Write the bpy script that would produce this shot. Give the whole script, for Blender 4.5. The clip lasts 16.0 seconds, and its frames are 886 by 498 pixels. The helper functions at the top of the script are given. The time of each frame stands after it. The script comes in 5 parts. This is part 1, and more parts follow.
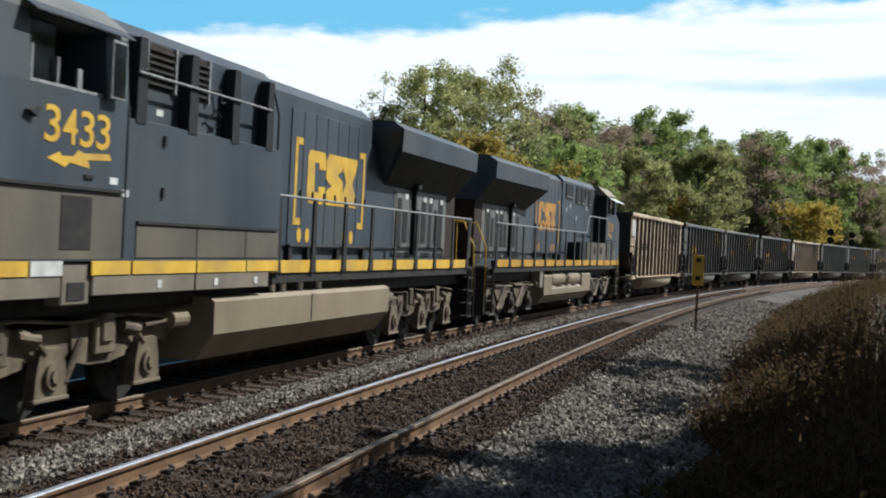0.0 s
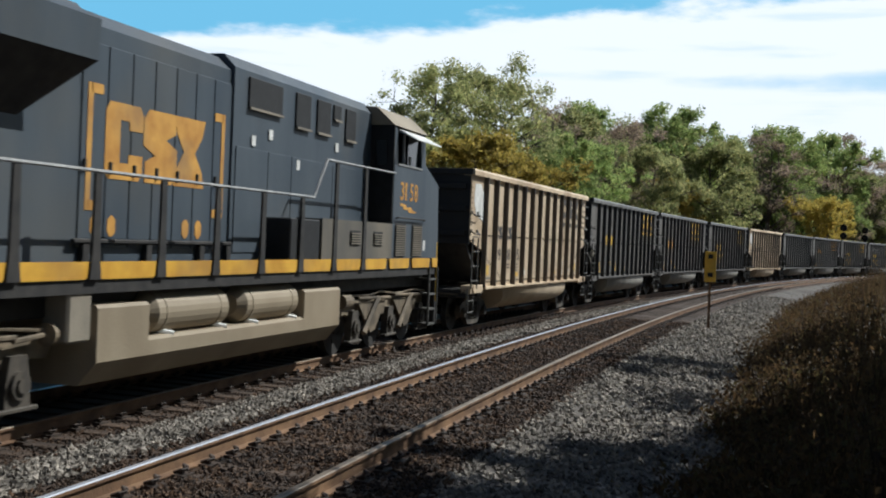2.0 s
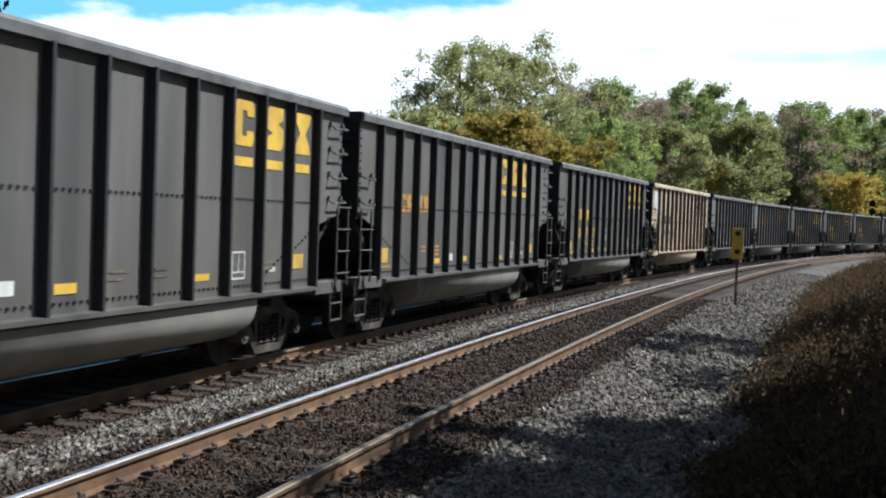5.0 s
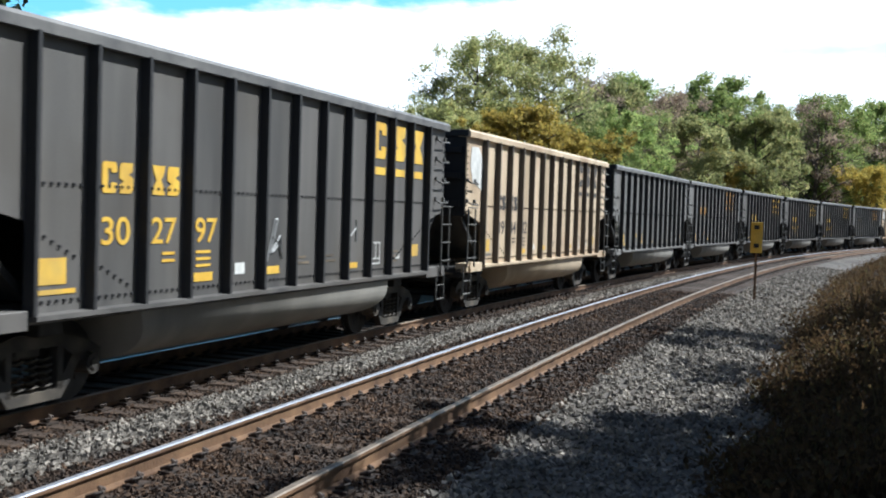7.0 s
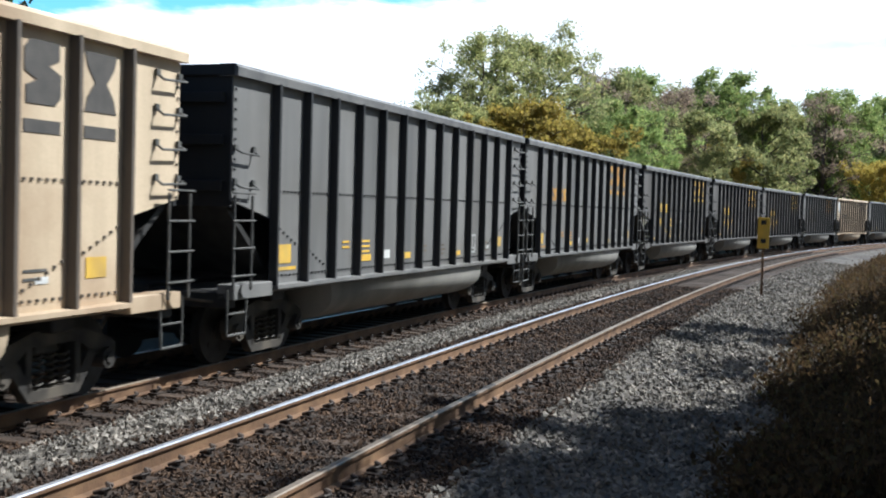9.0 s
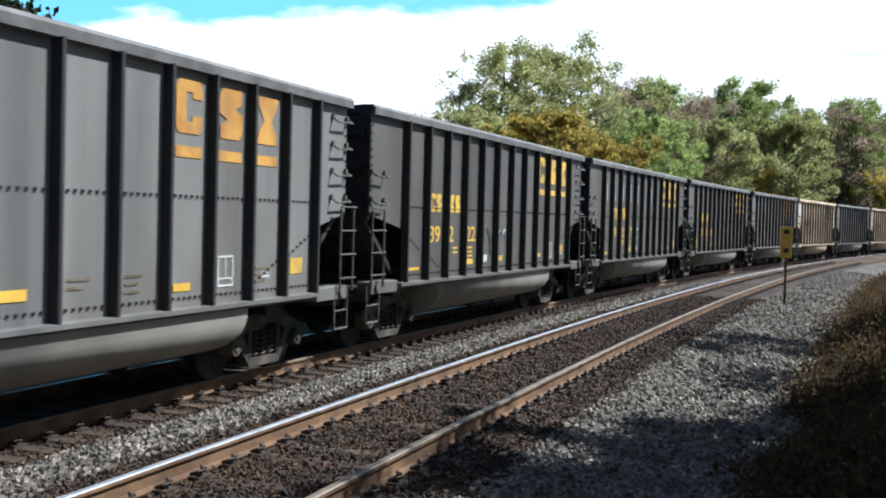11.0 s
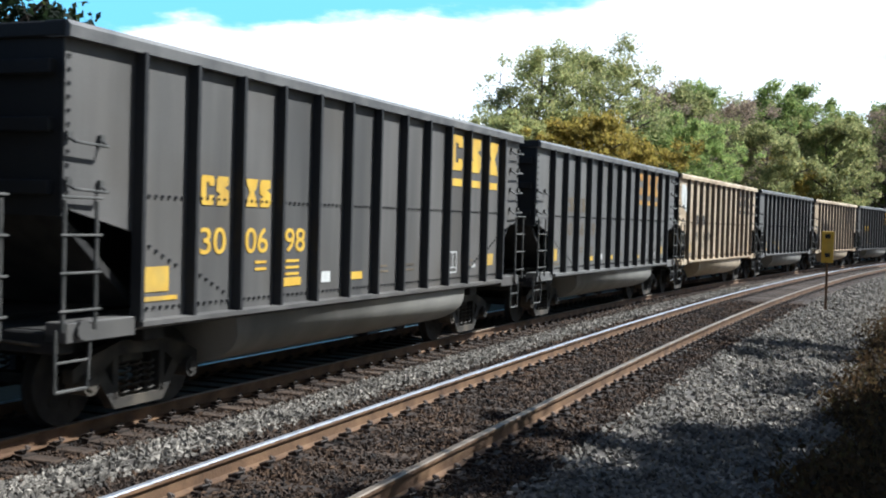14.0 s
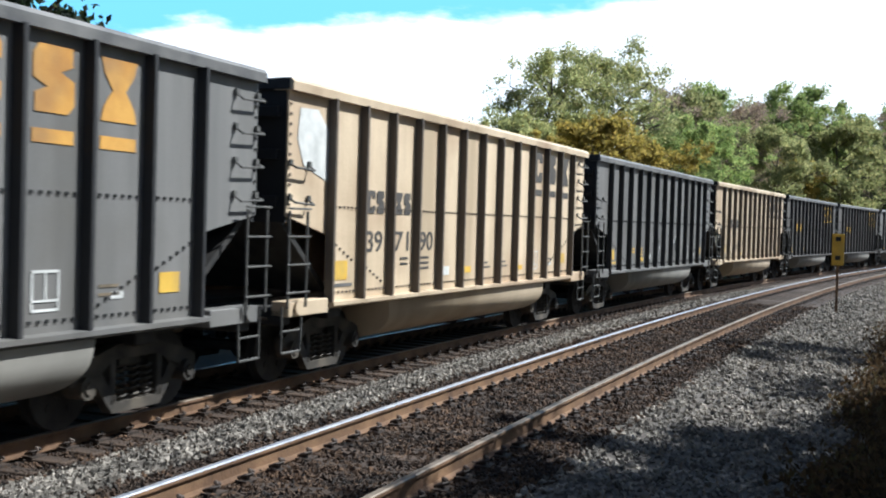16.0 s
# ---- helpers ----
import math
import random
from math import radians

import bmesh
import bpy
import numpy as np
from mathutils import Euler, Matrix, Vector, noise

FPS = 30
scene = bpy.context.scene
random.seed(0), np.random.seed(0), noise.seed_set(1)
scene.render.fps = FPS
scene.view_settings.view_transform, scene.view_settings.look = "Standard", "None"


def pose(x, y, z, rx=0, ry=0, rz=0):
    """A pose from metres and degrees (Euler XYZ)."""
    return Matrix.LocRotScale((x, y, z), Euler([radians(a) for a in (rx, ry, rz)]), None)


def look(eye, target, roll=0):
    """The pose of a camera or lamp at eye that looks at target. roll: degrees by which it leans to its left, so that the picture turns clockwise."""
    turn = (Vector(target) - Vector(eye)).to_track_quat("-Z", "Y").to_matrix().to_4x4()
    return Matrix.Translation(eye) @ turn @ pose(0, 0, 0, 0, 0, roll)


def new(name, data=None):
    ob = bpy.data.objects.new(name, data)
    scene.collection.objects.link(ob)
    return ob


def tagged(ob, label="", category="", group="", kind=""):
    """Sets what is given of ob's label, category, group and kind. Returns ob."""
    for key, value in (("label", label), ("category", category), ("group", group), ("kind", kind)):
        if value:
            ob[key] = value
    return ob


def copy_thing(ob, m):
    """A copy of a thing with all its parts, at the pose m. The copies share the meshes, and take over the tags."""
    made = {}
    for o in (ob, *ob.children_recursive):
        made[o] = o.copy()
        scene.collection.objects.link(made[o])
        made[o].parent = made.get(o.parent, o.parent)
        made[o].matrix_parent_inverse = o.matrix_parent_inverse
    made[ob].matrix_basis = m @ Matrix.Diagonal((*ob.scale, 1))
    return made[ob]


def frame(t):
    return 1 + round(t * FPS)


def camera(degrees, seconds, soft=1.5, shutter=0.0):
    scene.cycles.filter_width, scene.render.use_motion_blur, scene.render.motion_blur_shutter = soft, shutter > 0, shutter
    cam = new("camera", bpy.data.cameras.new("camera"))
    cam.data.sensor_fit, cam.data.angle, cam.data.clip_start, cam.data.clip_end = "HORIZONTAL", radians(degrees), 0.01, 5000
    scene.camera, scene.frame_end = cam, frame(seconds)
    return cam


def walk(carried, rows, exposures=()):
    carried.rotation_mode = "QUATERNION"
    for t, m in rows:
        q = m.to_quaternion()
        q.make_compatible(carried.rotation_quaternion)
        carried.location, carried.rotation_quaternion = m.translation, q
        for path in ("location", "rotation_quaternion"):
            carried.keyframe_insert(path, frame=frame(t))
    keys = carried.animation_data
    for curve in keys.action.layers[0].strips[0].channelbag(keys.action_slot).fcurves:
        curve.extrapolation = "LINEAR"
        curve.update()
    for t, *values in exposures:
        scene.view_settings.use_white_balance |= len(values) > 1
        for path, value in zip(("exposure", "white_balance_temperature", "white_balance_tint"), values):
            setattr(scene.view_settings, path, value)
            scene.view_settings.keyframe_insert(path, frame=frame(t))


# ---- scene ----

from collections import namedtuple

RAD = 469.0                 # radius of the curve through the camera, both lines are concentric
NEAR, FAR = 4.08, 8.63      # centre of the near and of the train's line, from the camera's curve
LOW = -0.30                 # rail top of the train's line; the near line's rail top is 0
GAUGE = 1.505
EYE = 1.96

# ---------------------------------------------------------------- camera
cam = camera(42.8, 16.0, soft=2.0, shutter=0.12)
TURN = [
    # seconds, pitch, turn to the left of the line, roll
    (0.0, -0.32, 14.18, 2.76),
    (0.5, -0.20, 14.38, 2.55),
    (1.0, -0.14, 14.55, 2.38),
    (1.5, -0.17, 14.60, 2.37),
    (2.0, -0.43, 14.76, 2.36),
    (2.5, -0.61, 14.96, 2.27),
    (3.0, -0.67, 15.16, 2.01),
    (3.5, -0.85, 15.33, 2.02),
    (4.0, -1.14, 15.49, 2.03),
    (6.5, -1.84, 16.76, 1.82),
    (7.0, -1.85, 16.90, 1.78),
    (7.5, -1.89, 16.94, 1.78),
    (8.0, -1.93, 16.96, 1.77),
    (8.5, -2.02, 17.11, 1.70),
    (11.0, -1.59, 18.30, 1.55),
    (11.5, -1.32, 19.18, 1.60),
    (12.0, -1.06, 19.46, 1.51),
    (12.5, -1.34, 19.59, 1.81),
    (13.0, -1.40, 19.86, 1.64),
    (13.5, -1.39, 20.11, 1.68),
    (14.0, -1.45, 20.20, 1.62),
    (14.5, -1.47, 20.39, 1.65),
    (15.0, -1.43, 20.63, 1.56),
    (15.5, -1.41, 20.71, 1.54),
    (16.0, -1.35, 20.68, 1.68)]


def aim(pitch, turn, roll):
    eye = Vector((0, 0, EYE))
    p, a = radians(pitch), radians(turn)
    return look(eye, eye + Vector((math.cos(p) * math.cos(a), math.cos(p) * math.sin(a), math.sin(p))), roll)


walk(cam, [(t, aim(p, a, r)) for t, p, a, r in TURN], [(0, -0.05, 6000, 8), (1.5, -0.14, 6000, 8), (4.0, 0.05, 5850, 8), (7.0, 0.46, 5700, 8), (16, 0.50, 5700, 8)])

# ---------------------------------------------------------------- light
SUN_EL, SUN_DIR = 48.0, Vector((0.62, -0.78, 0)).normalized()
world = bpy.data.worlds.new("sky")
scene.world = world
world.use_nodes = True
wn = world.node_tree.nodes
sky = wn.new("ShaderNodeTexSky")
sky.sky_type, sky.sun_disc = "NISHITA", False
sky.sun_elevation, sky.sun_rotation = radians(SUN_EL), math.atan2(SUN_DIR.x, SUN_DIR.y)
world.node_tree.links.new(sky.outputs[0], wn["Background"].inputs[0])
wn["Background"].inputs[1].default_value = 0.050
sun = new("sun", bpy.data.lights.new("sun", "SUN"))
sun.data.energy, sun.data.angle, sun.data.color = 6.0, radians(0.5), (1.0, 0.97, 0.90)
toward = SUN_DIR * math.cos(radians(SUN_EL)) + Vector((0, 0, math.sin(radians(SUN_EL))))
sun.matrix_world = look(toward * 50, (0, 0, 0))


# ---------------------------------------------------------------- materials
def paint(name, low, high, rough=0.6, metal=0.0, grain=6.0, fine=60.0, bump=0.15, streak=0.0, dirt=None, dirt_amount=0.5, vary=0.0, islands=False):
    """A worn surface: two colours mixed by coarse and fine noise, streaks down the side, dirt in blotches, relief."""
    m = bpy.data.materials.new(name)
    m.use_nodes = True
    n, l = m.node_tree.nodes, m.node_tree.links
    b = n["Principled BSDF"]
    b.inputs["Metallic"].default_value = metal
    co = n.new("ShaderNodeTexCoord")
    big, small = n.new("ShaderNodeTexNoise"), n.new("ShaderNodeTexNoise")
    big.inputs["Scale"].default_value, small.inputs["Scale"].default_value = grain, fine
    big.inputs["Detail"].default_value, small.inputs["Detail"].default_value = 5, 4
    l.new(co.outputs["Object"], small.inputs["Vector"])
    if streak:
        mp = n.new("ShaderNodeMapping")
        mp.inputs["Scale"].default_value = (1, 1, streak)
        l.new(co.outputs["Object"], mp.inputs["Vector"])
        l.new(mp.outputs[0], big.inputs["Vector"])
    else:
        l.new(co.outputs["Object"], big.inputs["Vector"])
    mix = n.new("ShaderNodeMix")
    mix.data_type = "RGBA"
    mix.inputs[6].default_value, mix.inputs[7].default_value = (*low, 1), (*high, 1)
    add = n.new("ShaderNodeMath")
    add.operation = "MULTIPLY_ADD"
    l.new(small.outputs[0], add.inputs[0])
    add.inputs[1].default_value = 0.5
    sub = n.new("ShaderNodeMapRange")
    sub.inputs[1].default_value, sub.inputs[2].default_value = 0.32, 0.68
    sub.inputs[3].default_value, sub.inputs[4].default_value = -0.25, 0.75
    l.new(big.outputs[0], sub.inputs[0])
    l.new(sub.outputs[0], add.inputs[2])
    add.use_clamp = True
    l.new(add.outputs[0], mix.inputs[0])
    colour = mix.outputs[2]
    if dirt:
        blot = n.new("ShaderNodeTexNoise")
        blot.inputs["Scale"].default_value, blot.inputs["Detail"].default_value = grain * 0.4, 7
        l.new(co.outputs["Object"], blot.inputs["Vector"])
        ramp = n.new("ShaderNodeMapRange")
        ramp.inputs[1].default_value, ramp.inputs[2].default_value = 0.48, 0.7
        ramp.inputs[4].default_value = dirt_amount
        l.new(blot.outputs[0], ramp.inputs[0])
        second = n.new("ShaderNodeMix")
        second.data_type = "RGBA"
        second.inputs[7].default_value = (*dirt, 1)
        l.new(ramp.outputs[0], second.inputs[0])
        l.new(colour, second.inputs[6])
        colour = second.outputs[2]
    if vary:
        if islands:
            rnd = n.new("ShaderNodeNewGeometry").outputs["Random Per Island"]
        else:
            rnd = n.new("ShaderNodeObjectInfo").outputs["Random"]
        span = n.new("ShaderNodeMapRange")
        span.inputs[3].default_value, span.inputs[4].default_value = 1 - vary, 1 + vary
        l.new(rnd, span.inputs[0])
        hsv = n.new("ShaderNodeHueSaturation")
        l.new(span.outputs[0], hsv.inputs["Value"])
        l.new(colour, hsv.inputs["Color"])
        colour = hsv.outputs[0]
    l.new(colour, b.inputs["Base Color"])
    rr = n.new("ShaderNodeMapRange")
    rr.inputs[3].default_value, rr.inputs[4].default_value = max(rough - 0.12, 0.03), min(rough + 0.15, 1)
    l.new(small.outputs[0], rr.inputs[0])
    l.new(rr.outputs[0], b.inputs["Roughness"])
    if bump:
        bp = n.new("ShaderNodeBump")
        bp.inputs["Strength"].default_value, bp.inputs["Distance"].default_value = bump, 0.02
        l.new(small.outputs[0], bp.inputs["Height"])
        l.new(bp.outputs[0], b.inputs["Normal"])
    return m


def leaf_material(name, dark, light, other, vary=0.2):
    """Leaves: colour by island between three tones, some light coming through."""
    m = bpy.data.materials.new(name)
    m.use_nodes = True
    n, l = m.node_tree.nodes, m.node_tree.links
    b = n["Principled BSDF"]
    geo, info = n.new("ShaderNodeNewGeometry"), n.new("ShaderNodeObjectInfo")
    ramp = n.new("ShaderNodeValToRGB")
    e = ramp.color_ramp.elements
    e[0].color, e[1].color = (*dark, 1), (*light, 1)
    e[1].position = 0.7
    third = e.new(1.0)
    third.color = (*other, 1)
    l.new(geo.outputs["Random Per Island"], ramp.inputs[0])
    span = n.new("ShaderNodeMapRange")
    span.inputs[3].default_value, span.inputs[4].default_value = 1 - vary, 1 + vary
    l.new(info.outputs["Random"], span.inputs[0])
    hsv = n.new("ShaderNodeHueSaturation")
    l.new(span.outputs[0], hsv.inputs["Value"])
    l.new(ramp.outputs[0], hsv.inputs["Color"])
    l.new(hsv.outputs[0], b.inputs["Base Color"])
    b.inputs["Roughness"].default_value = 0.7
    tr = n.new("ShaderNodeBsdfTranslucent")
    l.new(hsv.outputs[0], tr.inputs[0])
    mx = n.new("ShaderNodeMixShader")
    mx.inputs[0].default_value = 0.62
    l.new(b.outputs[0], mx.inputs[1])
    l.new(tr.outputs[0], mx.inputs[2])
    l.new(mx.outputs[0], n["Material Output"].inputs[0])
    return m


def plain(name, colour, rough=0.5, metal=0.0):
    m = bpy.data.materials.new(name)
    m.use_nodes = True
    b = m.node_tree.nodes["Principled BSDF"]
    b.inputs["Base Color"].default_value = (*colour, 1)
    b.inputs["Roughness"].default_value, b.inputs["Metallic"].default_value = rough, metal
    return m


M_BALLAST = paint("ballast", (0.045, 0.038, 0.031), (0.135, 0.118, 0.100), 0.9, grain=0.9, fine=16, bump=1.0, dirt=(0.062, 0.040, 0.025), dirt_amount=0.5)
M_CRIB = paint("oily_ballast", (0.020, 0.011, 0.006), (0.062, 0.036, 0.020), 0.9, grain=1.5, fine=18, bump=1.0)
M_STONE = paint("crushed_stone", (0.108, 0.094, 0.076), (0.275, 0.243, 0.200), 0.85, grain=2, fine=40, bump=0.3, vary=0.6, islands=True)
M_BROWNSTONE = paint("rusty_stone", (0.018, 0.010, 0.005), (0.076, 0.042, 0.021), 0.9, grain=2, fine=40, bump=0.3, vary=0.8, islands=True)
# soil tone lowered to deepen the shade on the bank behind the train
M_SOIL = paint("soil", (0.030, 0.022, 0.013), (0.085, 0.068, 0.036), 0.95, grain=0.6, fine=9, bump=0.8, dirt=(0.05, 0.07, 0.025))
M_TIE = paint("creosoted_wood", (0.024, 0.015, 0.009), (0.074, 0.046, 0.028), 0.85, grain=5, fine=50, bump=0.5, vary=0.35)
M_RUST = paint("rusty_steel", (0.080, 0.040, 0.018), (0.205, 0.115, 0.056), 0.75, grain=3, fine=40, bump=0.3)
# worn steel, lightened and tinted blue to carry the sky's reflection
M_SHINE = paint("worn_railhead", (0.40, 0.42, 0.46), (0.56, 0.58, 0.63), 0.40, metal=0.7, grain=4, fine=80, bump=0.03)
M_PLATE = paint("dark_rusty_iron", (0.02, 0.014, 0.01), (0.07, 0.045, 0.03), 0.7, grain=8, fine=60)
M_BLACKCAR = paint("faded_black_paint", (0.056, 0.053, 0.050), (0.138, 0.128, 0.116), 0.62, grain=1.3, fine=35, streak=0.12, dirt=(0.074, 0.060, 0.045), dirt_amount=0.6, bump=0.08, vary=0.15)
# blackened further so shaded post sides and car ends read near-black
M_BLACKRIB = paint("black_paint_with_shade", (0.007, 0.007, 0.008), (0.020, 0.019, 0.019), 0.65, grain=1.3, fine=35, streak=0.15, bump=0.08)
M_GREYCAR = paint("dull_bare_aluminium", (0.105, 0.103, 0.098), (0.215, 0.206, 0.192), 0.6, grain=1.3, fine=35, streak=0.10, dirt=(0.11, 0.098, 0.08), dirt_amount=0.6, bump=0.08, vary=0.12)
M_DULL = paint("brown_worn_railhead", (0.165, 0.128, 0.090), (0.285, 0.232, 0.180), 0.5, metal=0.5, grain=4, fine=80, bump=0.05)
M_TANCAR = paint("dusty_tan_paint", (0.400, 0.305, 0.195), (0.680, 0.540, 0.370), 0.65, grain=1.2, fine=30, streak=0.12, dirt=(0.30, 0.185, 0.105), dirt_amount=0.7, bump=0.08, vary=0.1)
# tan posts: the shade on their near sides is put into this brown
M_TANRIB = paint("dusty_tan_with_shade", (0.060, 0.047, 0.036), (0.125, 0.098, 0.073), 0.65, grain=1.2, fine=30, streak=0.15, bump=0.08)
M_CHORD = paint("dull_grey_chord_paint", (0.075, 0.074, 0.074), (0.165, 0.158, 0.148), 0.55, grain=2.5, fine=40, dirt=(0.25, 0.24, 0.22), dirt_amount=0.5, bump=0.1)
M_FAINT = paint("ghosted_orange_lettering", (0.120, 0.096, 0.066), (0.165, 0.125, 0.078), 0.7, grain=4, fine=40)
M_TUBGREY = paint("dusty_grey_tub", (0.17, 0.16, 0.14), (0.28, 0.26, 0.225), 0.6, grain=1.0, fine=30, streak=0.3, bump=0.06)
M_TUBTAN = paint("dusty_tan_tub", (0.34, 0.26, 0.17), (0.48, 0.38, 0.26), 0.6, grain=1.0, fine=30, streak=0.3, bump=0.06)
# grimy steel, albedo lowered further to deepen the shade on it
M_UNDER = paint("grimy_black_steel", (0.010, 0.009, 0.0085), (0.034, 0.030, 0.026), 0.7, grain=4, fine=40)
M_TRUCK = paint("dusty_cast_steel", (0.080, 0.062, 0.040), (0.245, 0.190, 0.122), 0.75, grain=3, fine=40, dirt=(0.025, 0.020, 0.015), dirt_amount=0.75)
# darker copy of M_TRUCK: shade below the cars put into the colour
M_CARTRUCK = paint("shaded_cast_steel", (0.020, 0.017, 0.014), (0.10, 0.082, 0.060), 0.75, grain=3, fine=40, dirt=(0.016, 0.014, 0.012), dirt_amount=0.85)
M_LADDER = paint("grimy_grey_ladder", (0.049, 0.048, 0.043), (0.119, 0.112, 0.101), 0.6, grain=6, fine=60)
M_COAL = paint("coal", (0.01, 0.01, 0.01), (0.04, 0.04, 0.04), 0.6, grain=3, fine=20, bump=1.0)
M_CHROME = paint("bare_handrail_steel", (0.25, 0.25, 0.25), (0.45, 0.44, 0.42), 0.5, metal=0.4, grain=8, fine=60)
M_YELLOW = paint("faded_yellow_paint", (0.62, 0.36, 0.035), (0.78, 0.50, 0.06), 0.6, grain=3, fine=40, dirt=(0.35, 0.25, 0.10), dirt_amount=0.6)
M_WHITE = paint("dirty_white_paint", (0.5, 0.5, 0.47), (0.75, 0.74, 0.7), 0.6, grain=4, fine=40)
M_DARKLET = paint("dark_grey_lettering", (0.050, 0.045, 0.040), (0.085, 0.075, 0.065), 0.7, grain=4, fine=40)
M_GRAFFITI = paint("chalky_graffiti", (0.32, 0.32, 0.31), (0.5, 0.5, 0.48), 0.7, grain=4, fine=40)
M_LOCOBLUE = paint("dusty_dark_blue_paint", (0.031, 0.045, 0.062), (0.066, 0.082, 0.098), 0.5, grain=1.0, fine=30, streak=0.25, dirt=(0.101, 0.090, 0.070), dirt_amount=0.55, bump=0.05)
M_LOCOGREY = paint("dusty_grey_sill_paint", (0.160, 0.140, 0.108), (0.260, 0.225, 0.172), 0.6, grain=1.5, fine=30, dirt=(0.160, 0.115, 0.070), dirt_amount=0.5)
M_ORANGE = paint("faded_orange_paint", (0.42, 0.19, 0.03), (0.60, 0.32, 0.06), 0.65, grain=3, fine=40, dirt=(0.2, 0.13, 0.07), dirt_amount=0.6)
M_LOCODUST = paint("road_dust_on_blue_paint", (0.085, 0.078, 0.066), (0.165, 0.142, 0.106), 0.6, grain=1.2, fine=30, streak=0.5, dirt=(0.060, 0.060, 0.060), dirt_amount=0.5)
M_LOCODOOR = paint("dusty_grey_door_paint", (0.115, 0.120, 0.120), (0.20, 0.20, 0.185), 0.55, grain=1.5, fine=30, dirt=(0.15, 0.12, 0.09), dirt_amount=0.4)
M_TANK = paint("dusty_tank_paint", (0.215, 0.170, 0.112), (0.325, 0.268, 0.185), 0.6, grain=0.9, fine=30, streak=0.4, dirt=(0.187, 0.135, 0.080), dirt_amount=0.5)
# rusty brown, darkened to stand for shade under the radiator overhang
M_BRAKE = paint("rusty_brown_with_shade", (0.014, 0.007, 0.004), (0.036, 0.018, 0.009), 0.85, grain=4, fine=60)
M_BLACK = paint("black_louvre_paint", (0.004, 0.004, 0.004), (0.011, 0.011, 0.012), 0.7, grain=5, fine=60)
M_SILLGOLD = paint("weathered_orange_yellow_paint", (0.46, 0.23, 0.018), (0.64, 0.36, 0.035), 0.6, grain=2.5, fine=40, dirt=(0.25, 0.15, 0.06), dirt_amount=0.6)
M_DARKGLASS = plain("dark_cab_glass", (0.01, 0.012, 0.014), 0.06)
M_BARK = paint("bark", (0.06, 0.045, 0.035), (0.16, 0.13, 0.10), 0.9, grain=3, fine=20, bump=0.8)
L_GREEN = leaf_material("green_leaves", (0.165, 0.235, 0.075), (0.360, 0.450, 0.150), (0.480, 0.460, 0.170))
L_OLIVE = leaf_material("olive_autumn_leaves", (0.200, 0.225, 0.095), (0.430, 0.450, 0.190), (0.590, 0.520, 0.230))
L_YELLOW = leaf_material("yellow_autumn_leaves", (0.264, 0.216, 0.048), (0.504, 0.408, 0.096), (0.600, 0.432, 0.108))
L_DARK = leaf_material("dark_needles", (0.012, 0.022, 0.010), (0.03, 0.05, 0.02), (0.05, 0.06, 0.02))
L_RUSSET = leaf_material("russet_autumn_leaves", (0.227, 0.172, 0.144), (0.389, 0.296, 0.216), (0.454, 0.374, 0.216))
L_WEED = leaf_material("dry_brown_weeds", (0.034, 0.022, 0.011), (0.115, 0.070, 0.034), (0.100, 0.082, 0.034))


# ---------------------------------------------------------------- helpers
def arc(s, off, z=0.0):
    """The place at s metres along the camera's curve, off metres outward of it, and the turn of the line there."""
    a = s / RAD
    return Vector(((RAD + off) * math.sin(a), (RAD + off) * math.cos(a) - RAD, z)), -a


def on_line(s, off, z=0.0):
    v, a = arc(s, off, z)
    return pose(v.x, v.y, v.z, 0, 0, math.degrees(a))


def empty(name, m=None, **tags):
    ob = new(name)
    if m is not None:
        ob.matrix_basis = m
    return tagged(ob, **tags)


def part(name, bm, material, parent=None, label="", smooth=False, m=None):
    me = bpy.data.meshes.new(name)
    if smooth:
        for f in bm.faces:
            f.smooth = True
    bm.to_mesh(me)
    bm.free()
    for mt in material if isinstance(material, (list, tuple)) else [material]:
        me.materials.append(mt)
    ob = new(name, me)
    ob.parent = parent
    if m is not None:
        ob.matrix_basis = m
    return tagged(ob, label=label)


def share(name, ob, parent, m):
    """Another object on the same mesh."""
    o = new(name, ob.data)
    o.parent = parent
    o.matrix_basis = m
    return o


def box(bm, x0, x1, y0, y1, z0, z1, bevel=0.0, mat=0):
    r = bmesh.ops.create_cube(bm, size=1.0, matrix=Matrix.Translation(((x0 + x1) / 2, (y0 + y1) / 2, (z0 + z1) / 2)) @ Matrix.Diagonal((abs(x1 - x0), abs(y1 - y0), abs(z1 - z0), 1)))
    vs = r["verts"]
    fs = {f for v in vs for f in v.link_faces}
    for f in fs:
        f.material_index = mat
    if bevel:
        es = list({e for v in vs for e in v.link_edges})
        bmesh.ops.bevel(bm, geom=es, offset=bevel, segments=1, affect="EDGES")
    return bm


def prism(bm, outline, y0, y1, axis="y", mat=0):
    """An outline in x, z pushed from y0 to y1 (axis 'y'), or an outline in y, z pushed along x."""
    put = (lambda u, v, w: (u, w, v)) if axis == "y" else (lambda u, v, w: (w, u, v))
    a = [bm.verts.new(put(u, v, y0)) for u, v in outline]
    b = [bm.verts.new(put(u, v, y1)) for u, v in outline]
    n = len(outline)
    fs = [bm.faces.new(a), bm.faces.new(b[::-1])]
    for i in range(n):
        fs.append(bm.faces.new((a[i], b[i], b[(i + 1) % n], a[(i + 1) % n])))
    for f in fs:
        f.material_index = mat
    bmesh.ops.recalc_face_normals(bm, faces=fs)
    return bm


